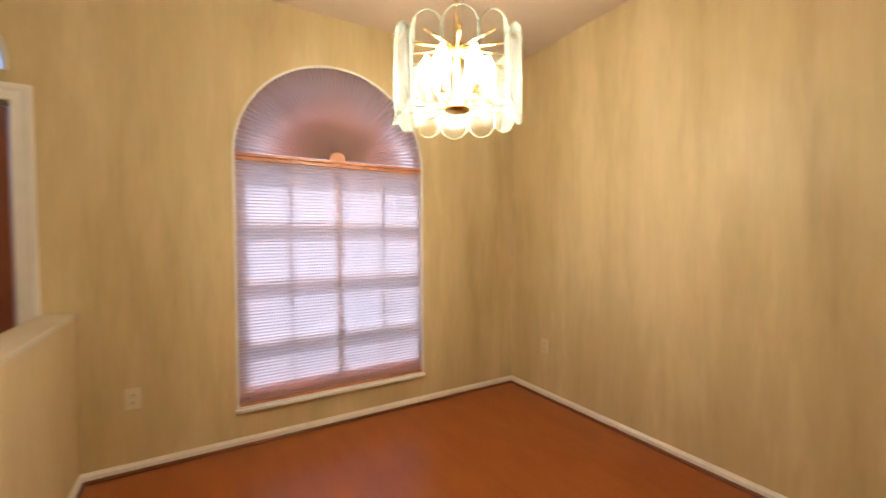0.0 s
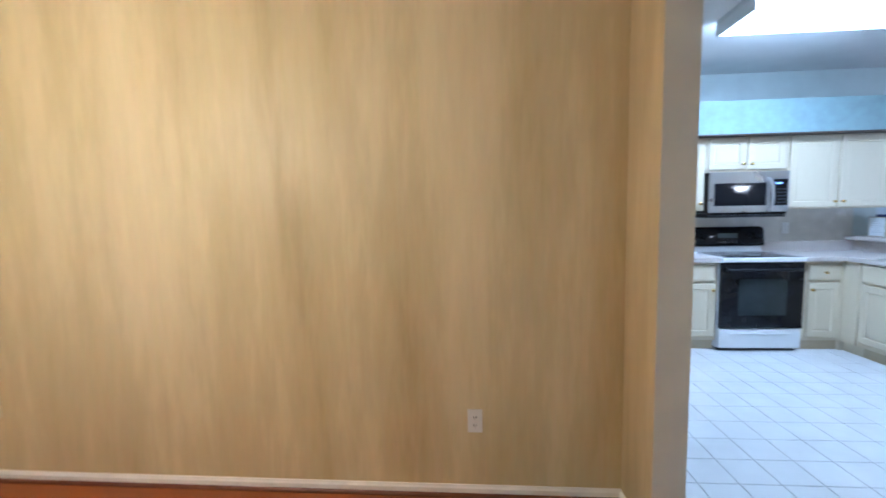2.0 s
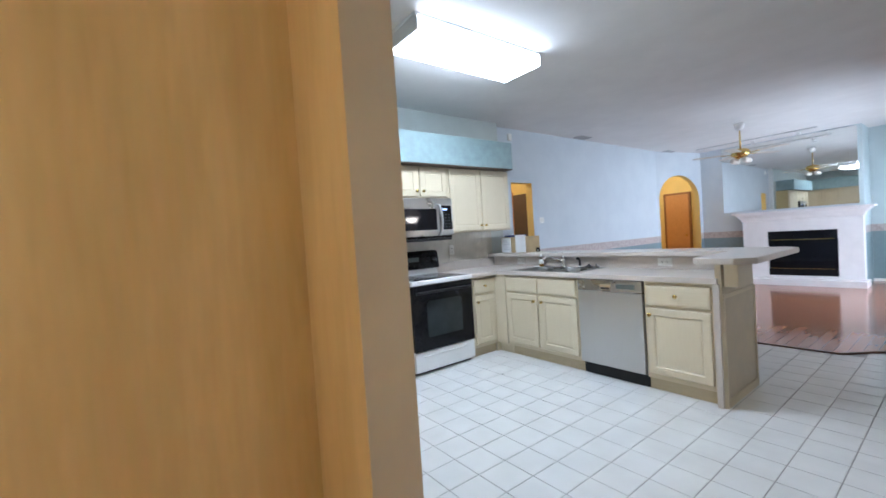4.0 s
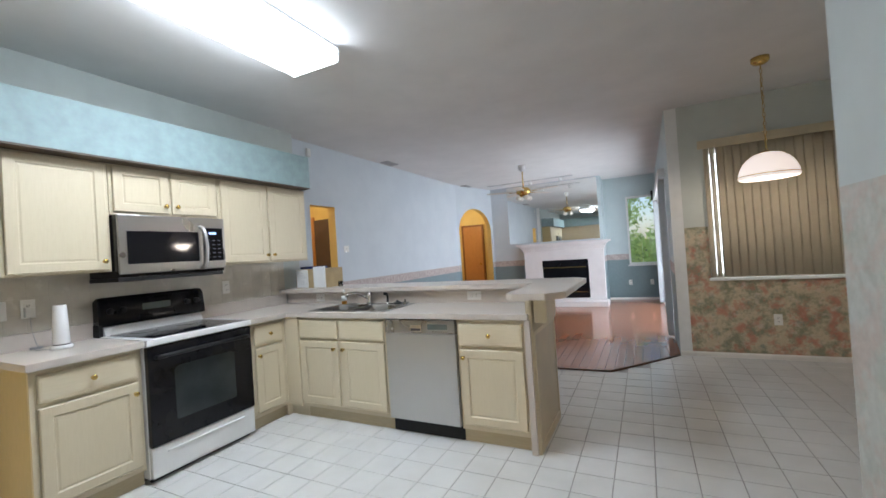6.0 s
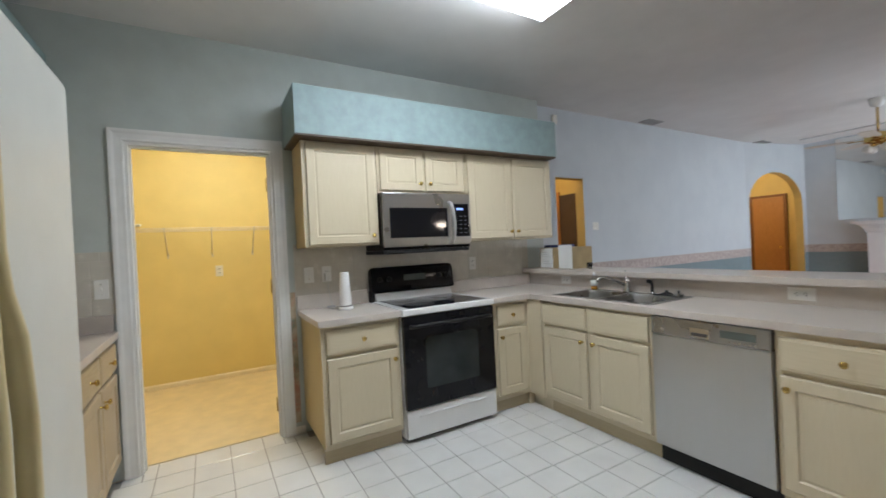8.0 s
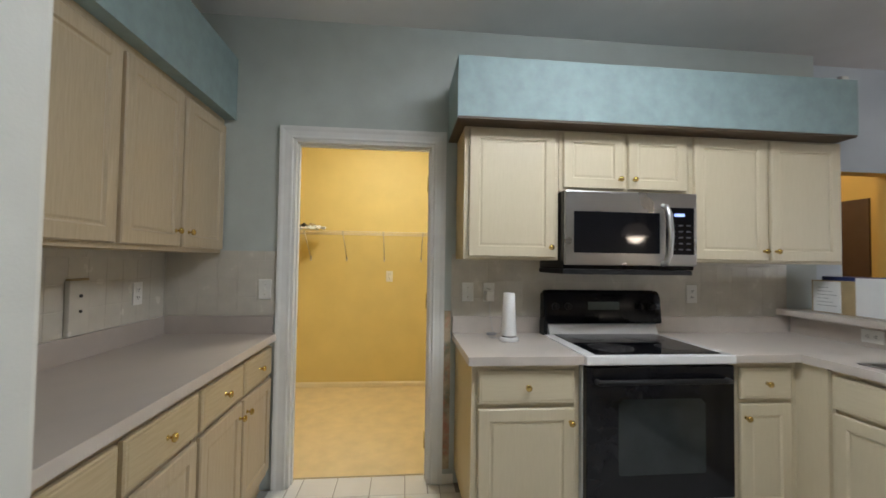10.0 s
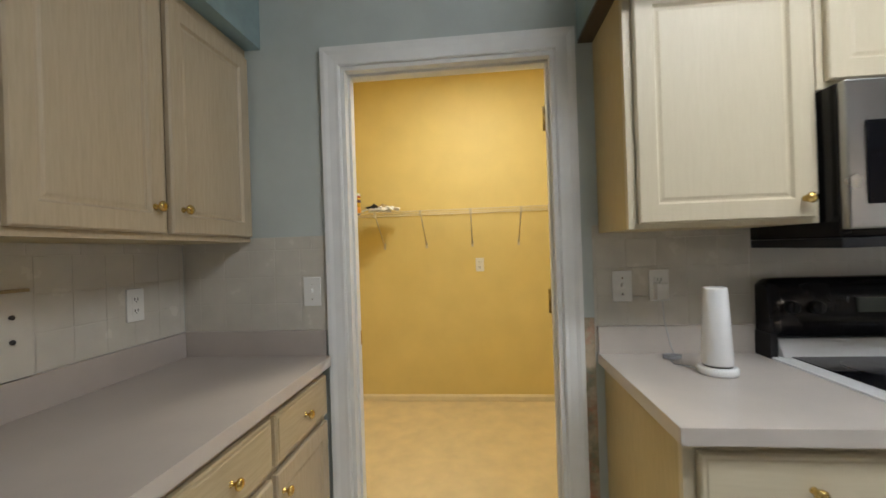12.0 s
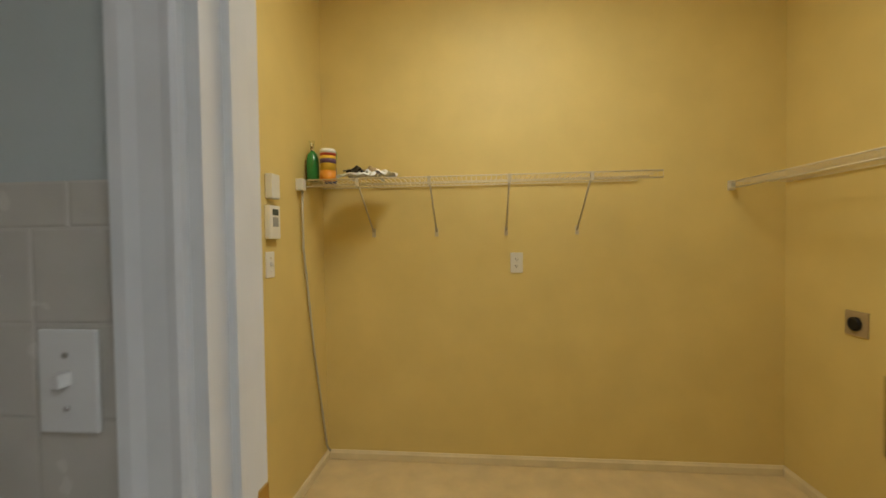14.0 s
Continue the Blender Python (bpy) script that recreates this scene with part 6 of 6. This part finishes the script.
def leafy(bm, c, r, n, s, seed):
    rnd = random.Random(seed)
    for _ in range(n):
        d = Vector((rnd.gauss(0, 1), rnd.gauss(0, 1), rnd.gauss(0, 1))).normalized()
        rad = rnd.uniform(0.55, 1.0) * (1 + 0.35 * noise.noise(d * 2.5 + Vector((seed, 0, 0))))
        p = Vector(c) + Vector((d.x * r[0], d.y * r[1], d.z * r[2])) * rad
        a = Vector((rnd.gauss(0, 1), rnd.gauss(0, 1), rnd.gauss(0, 1))).normalized()
        b = a.orthogonal().normalized()
        k = s * rnd.uniform(0.6, 1.3)
        v = [bm.verts.new(p + q) for q in (-a * k, b * k * 0.45, a * k, -b * k * 0.45)]
        bm.faces.new(v)


for x, y, rx_, rz_, sd in ((-3.3, -11.6, 1.1, 1.0, 3), (-5.0, -12.2, 1.3, 1.15, 4), (-1.9, -12.4, 1.2, 1.05, 5)):
    s_ = thing("shrub", pose(x, y, -0.16), "dense green shrub outside the window", "shrub", "shrubs outside")
    b = bmesh.new()
    for k in range(5):
        tube(b, [(0.05 * k - 0.1, 0, 0), (0.25 * math.cos(k * 1.3), 0.25 * math.sin(k * 1.3), 0.5), (0.6 * math.cos(k * 1.3), 0.6 * math.sin(k * 1.3), 1.0)], [0.03, 0.02, 0.008], 6)
    part("stems", b, BARK, s_)
    b = bmesh.new()
    leafy(b, (0, 0, 0.85), (rx_, 0.9, rz_ * 0.85), 3000, 0.075, sd)
    part("foliage", b, LEAF, s_)
for x, y, hgt, sd in ((-6.4, -17.0, 6.5, 11), (-1.4, -18.0, 7.5, 12), (-8.5, -19.0, 7.0, 13)):
    t_ = thing("tree", pose(x, y, -0.16), "broad-leaved tree with a grey trunk outside the window", "tree", "trees outside")
    b = bmesh.new()
    tube(b, [(0, 0, 0), (0.05, 0.02, hgt * 0.3), (0.0, 0.1, hgt * 0.6), (0.1, 0.0, hgt * 0.85)], [0.22, 0.17, 0.11, 0.03], 10)
    for k in range(7):
        a = k * 2.4
        z = hgt * (0.32 + 0.07 * k)
        tube(b, [(0, 0, z), (0.8 * math.cos(a), 0.8 * math.sin(a), z + 0.5), (1.7 * math.cos(a), 1.7 * math.sin(a), z + 0.9)], [0.07, 0.045, 0.01], 6)
    part("trunk", b, BARK, t_)
    b = bmesh.new()
    for k in range(9):
        a = k * 2.1
        leafy(b, (1.3 * math.cos(a), 1.3 * math.sin(a), hgt * (0.26 + 0.075 * k)), (1.5, 1.3, 0.9), 1000, 0.095, sd * 10 + k)
    part("crown", b, LEAF, t_)

# ---- wall tiles and floor tiles ----
TP = 0.11


def wall_tiles(holder, put, u0, u1, first, mesh_cache, skip=()):
    """Embossed tiles in rows above the upstand, with a cap row on top."""
    for row in range(4):
        z0_ = 1.019 + TP * row
        cap = row == 3
        hgt, wid = (0.052 if cap else TP - 0.0011), (0.152 if cap else TP) - 0.0011
        step = 0.154 if cap else TP
        u = first - step * math.ceil((first - u0) / step) + (0.05 if cap else 0)
        while u < u1 - 0.004:
            a, b = max(u, u0), min(u + wid, u1)
            if b - a > 0.012:
                key = (round(b - a, 3), round(hgt, 3))
                if key not in mesh_cache:
                    bmt = bmesh.new()
                    i = 0.003
                    w_, h_ = b - a, hgt
                    rings(bmt, [[(0, 0, 0), (w_, 0, 0), (w_, 0, h_), (0, 0, h_)], [(0, -0.0008, 0), (w_, -0.0008, 0), (w_, -0.0008, h_), (0, -0.0008, h_)], [(i, -0.0015, i), (w_ - i, -0.0015, i), (w_ - i, -0.0015, h_ - i), (i, -0.0015, h_ - i)]], cap0=False, smooth=False)
                    mesh_cache[key] = mesh_of("tile", bmt, WTILE)
                o = new("tile", mesh_cache[key])
                o.parent = holder
                o.matrix_basis = put(a, z0_)
            u += step


cache = {}
tw = solid("tile_backing_north", B(-1.80, -0.009, NORTH - 0.003, NORTH - 0.001, 1.018, 1.384), WGROUT, None, "grout bed of the beige wall tiles", kind="structure")
wall_tiles(tw, lambda u, z: pose(u, NORTH - 0.003, z), -1.80, -0.009, -0.03, cache)
tw = solid("tile_backing_corner", B(-0.003, -0.001, 1.585, NORTH - 0.001, 1.018, 1.40), WGROUT, None, "grout bed of the beige wall tiles", kind="structure")
wall_tiles(tw, lambda u, z: pose(-0.003, -u, z, 0, 0, -90), -(NORTH - 0.01), -1.585, -1.722, cache)
tw = solid("tile_backing_stove", B(-0.003, -0.001, -1.72, 0.56, 0.92, 1.385), WGROUT, None, "grout bed of the beige wall tiles", kind="structure")
wall_tiles(tw, lambda u, z: pose(-0.003, -u, z, 0, 0, -90), -0.56, 1.72, 0.0, cache)
solid("wallpaper_strip", B(-0.003, -0.001, 0.561, 0.618, 0.086, 1.055), STRIP, None, "narrow strip of old flowered wallpaper beside the cabinet", kind="structure")

fl = solid("floor_kitchen", B(-6.0, 0.107, -4.05, 1.606, -0.08, -0.004), GROUT, None, "grey grouted floor of white square tiles", kind="structure")
part("floor_bed", B(DX2, 0.0, 1.606, 2.30, -0.08, -0.004), GROUT, fl)
TX, TY, PX, PY = -1.798, 0.003, 0.2118, 0.2061
G = 0.0045


def inside(x, y):
    if y < -3.05 and x > -3.12:
        return False
    if y < -3.05 and x > -4.0 and (x + 3.12) * -1.0 < (-3.075 - y) * 0.85:
        return False
    return -6.0 < x < 0.005 and -3.95 < y < 2.28


bt_ = bmesh.new()
i = 0.0025
w_, h_ = PX - G, PY - G
rings(bt_, [[(0, 0, -0.004), (w_, 0, -0.004), (w_, h_, -0.004), (0, h_, -0.004)], [(0, 0, -0.0012), (w_, 0, -0.0012), (w_, h_, -0.0012), (0, h_, -0.0012)], [(i, i, 0.0), (w_ - i, i, 0.0), (w_ - i, h_ - i, 0.0), (i, h_ - i, 0.0)]], cap0=False, smooth=False)
tile_mesh = mesh_of("tile", bt_, TILE)
cells = []
cut = []
for a in range(-21, 10):
    for b in range(-20, 12):
        x, y = TX + a * PX, TY + b * PY
        cx, cy = x + PX / 2, y + PY / 2
        if cx > -0.60 and -1.70 < cy < 0.5 or cy > 1.75 and cx > -2.7 or cy < -1.25 and cy > -1.75 and cx > -2.7 or cx < -4.1 and cy > -0.1 or cy > 1.5 and cx < -3.2:
            continue
        if x + PX > -0.02:
            for y0_, y1_, x1_ in ((max(y, 0.697), min(y + PY, 1.513), 0.106), (max(y, 0.53), min(y + PY, 0.69), -0.002), (max(y, 1.52), min(y + PY, 1.62), -0.002)):
                if y1_ - y0_ > 0.02 and x1_ - x > 0.02:
                    cut.append((x + G / 2, min(x + PX - G / 2, x1_), y0_ + (G / 2 if y0_ == y else 0), y1_ - (G / 2 if y1_ == y + PY else 0)))
            continue
        if not inside(cx, cy):
            continue
        cells.append((math.hypot(cx + 2.2, cy - 0.6), x, y))
cells.sort()
for _, x, y in cells[:300]:
    o = new("tile", tile_mesh)
    o.parent = fl
    o.location = (x + G / 2, y + G / 2, 0)
rest = bmesh.new()
for _, x, y in cells[300:]:
    x, y = x + G / 2, y + G / 2
    rings(rest, [[(x, y, -0.004), (x + w_, y, -0.004), (x + w_, y + h_, -0.004), (x, y + h_, -0.004)], [(x, y, -0.0012), (x + w_, y, -0.0012), (x + w_, y + h_, -0.0012), (x, y + h_, -0.0012)], [(x + i, y + i, 0), (x + w_ - i, y + i, 0), (x + w_ - i, y + h_ - i, 0), (x + i, y + h_ - i, 0)]], cap0=False, smooth=False)
for x0_, x1_, y0_, y1_ in cut:
    ct_ = bmesh.new()
    rings(ct_, [[(x0_ + q, y0_ + q, z), (x1_ - q, y0_ + q, z), (x1_ - q, y1_ - q, z), (x0_ + q, y1_ - q, z)] for q, z in ((0, -0.004), (0, -0.0012), (i, 0))], cap0=False, smooth=False)
    part("tile", ct_, TILE, fl)
part("tile_field", rest, TILE, fl, "white square tiles further off", "stuff")
for px_, py_, ww, hh in ((-3.95, 1.54, 0.83, 0.066),):
    part("threshold", B(px_, px_ + ww, 1.575, 1.615, -0.004, 0.006, bevel=0.003), plain("threshold_wood", (0.25, 0.10, 0.04), 0.4), fl, "narrow wood threshold")
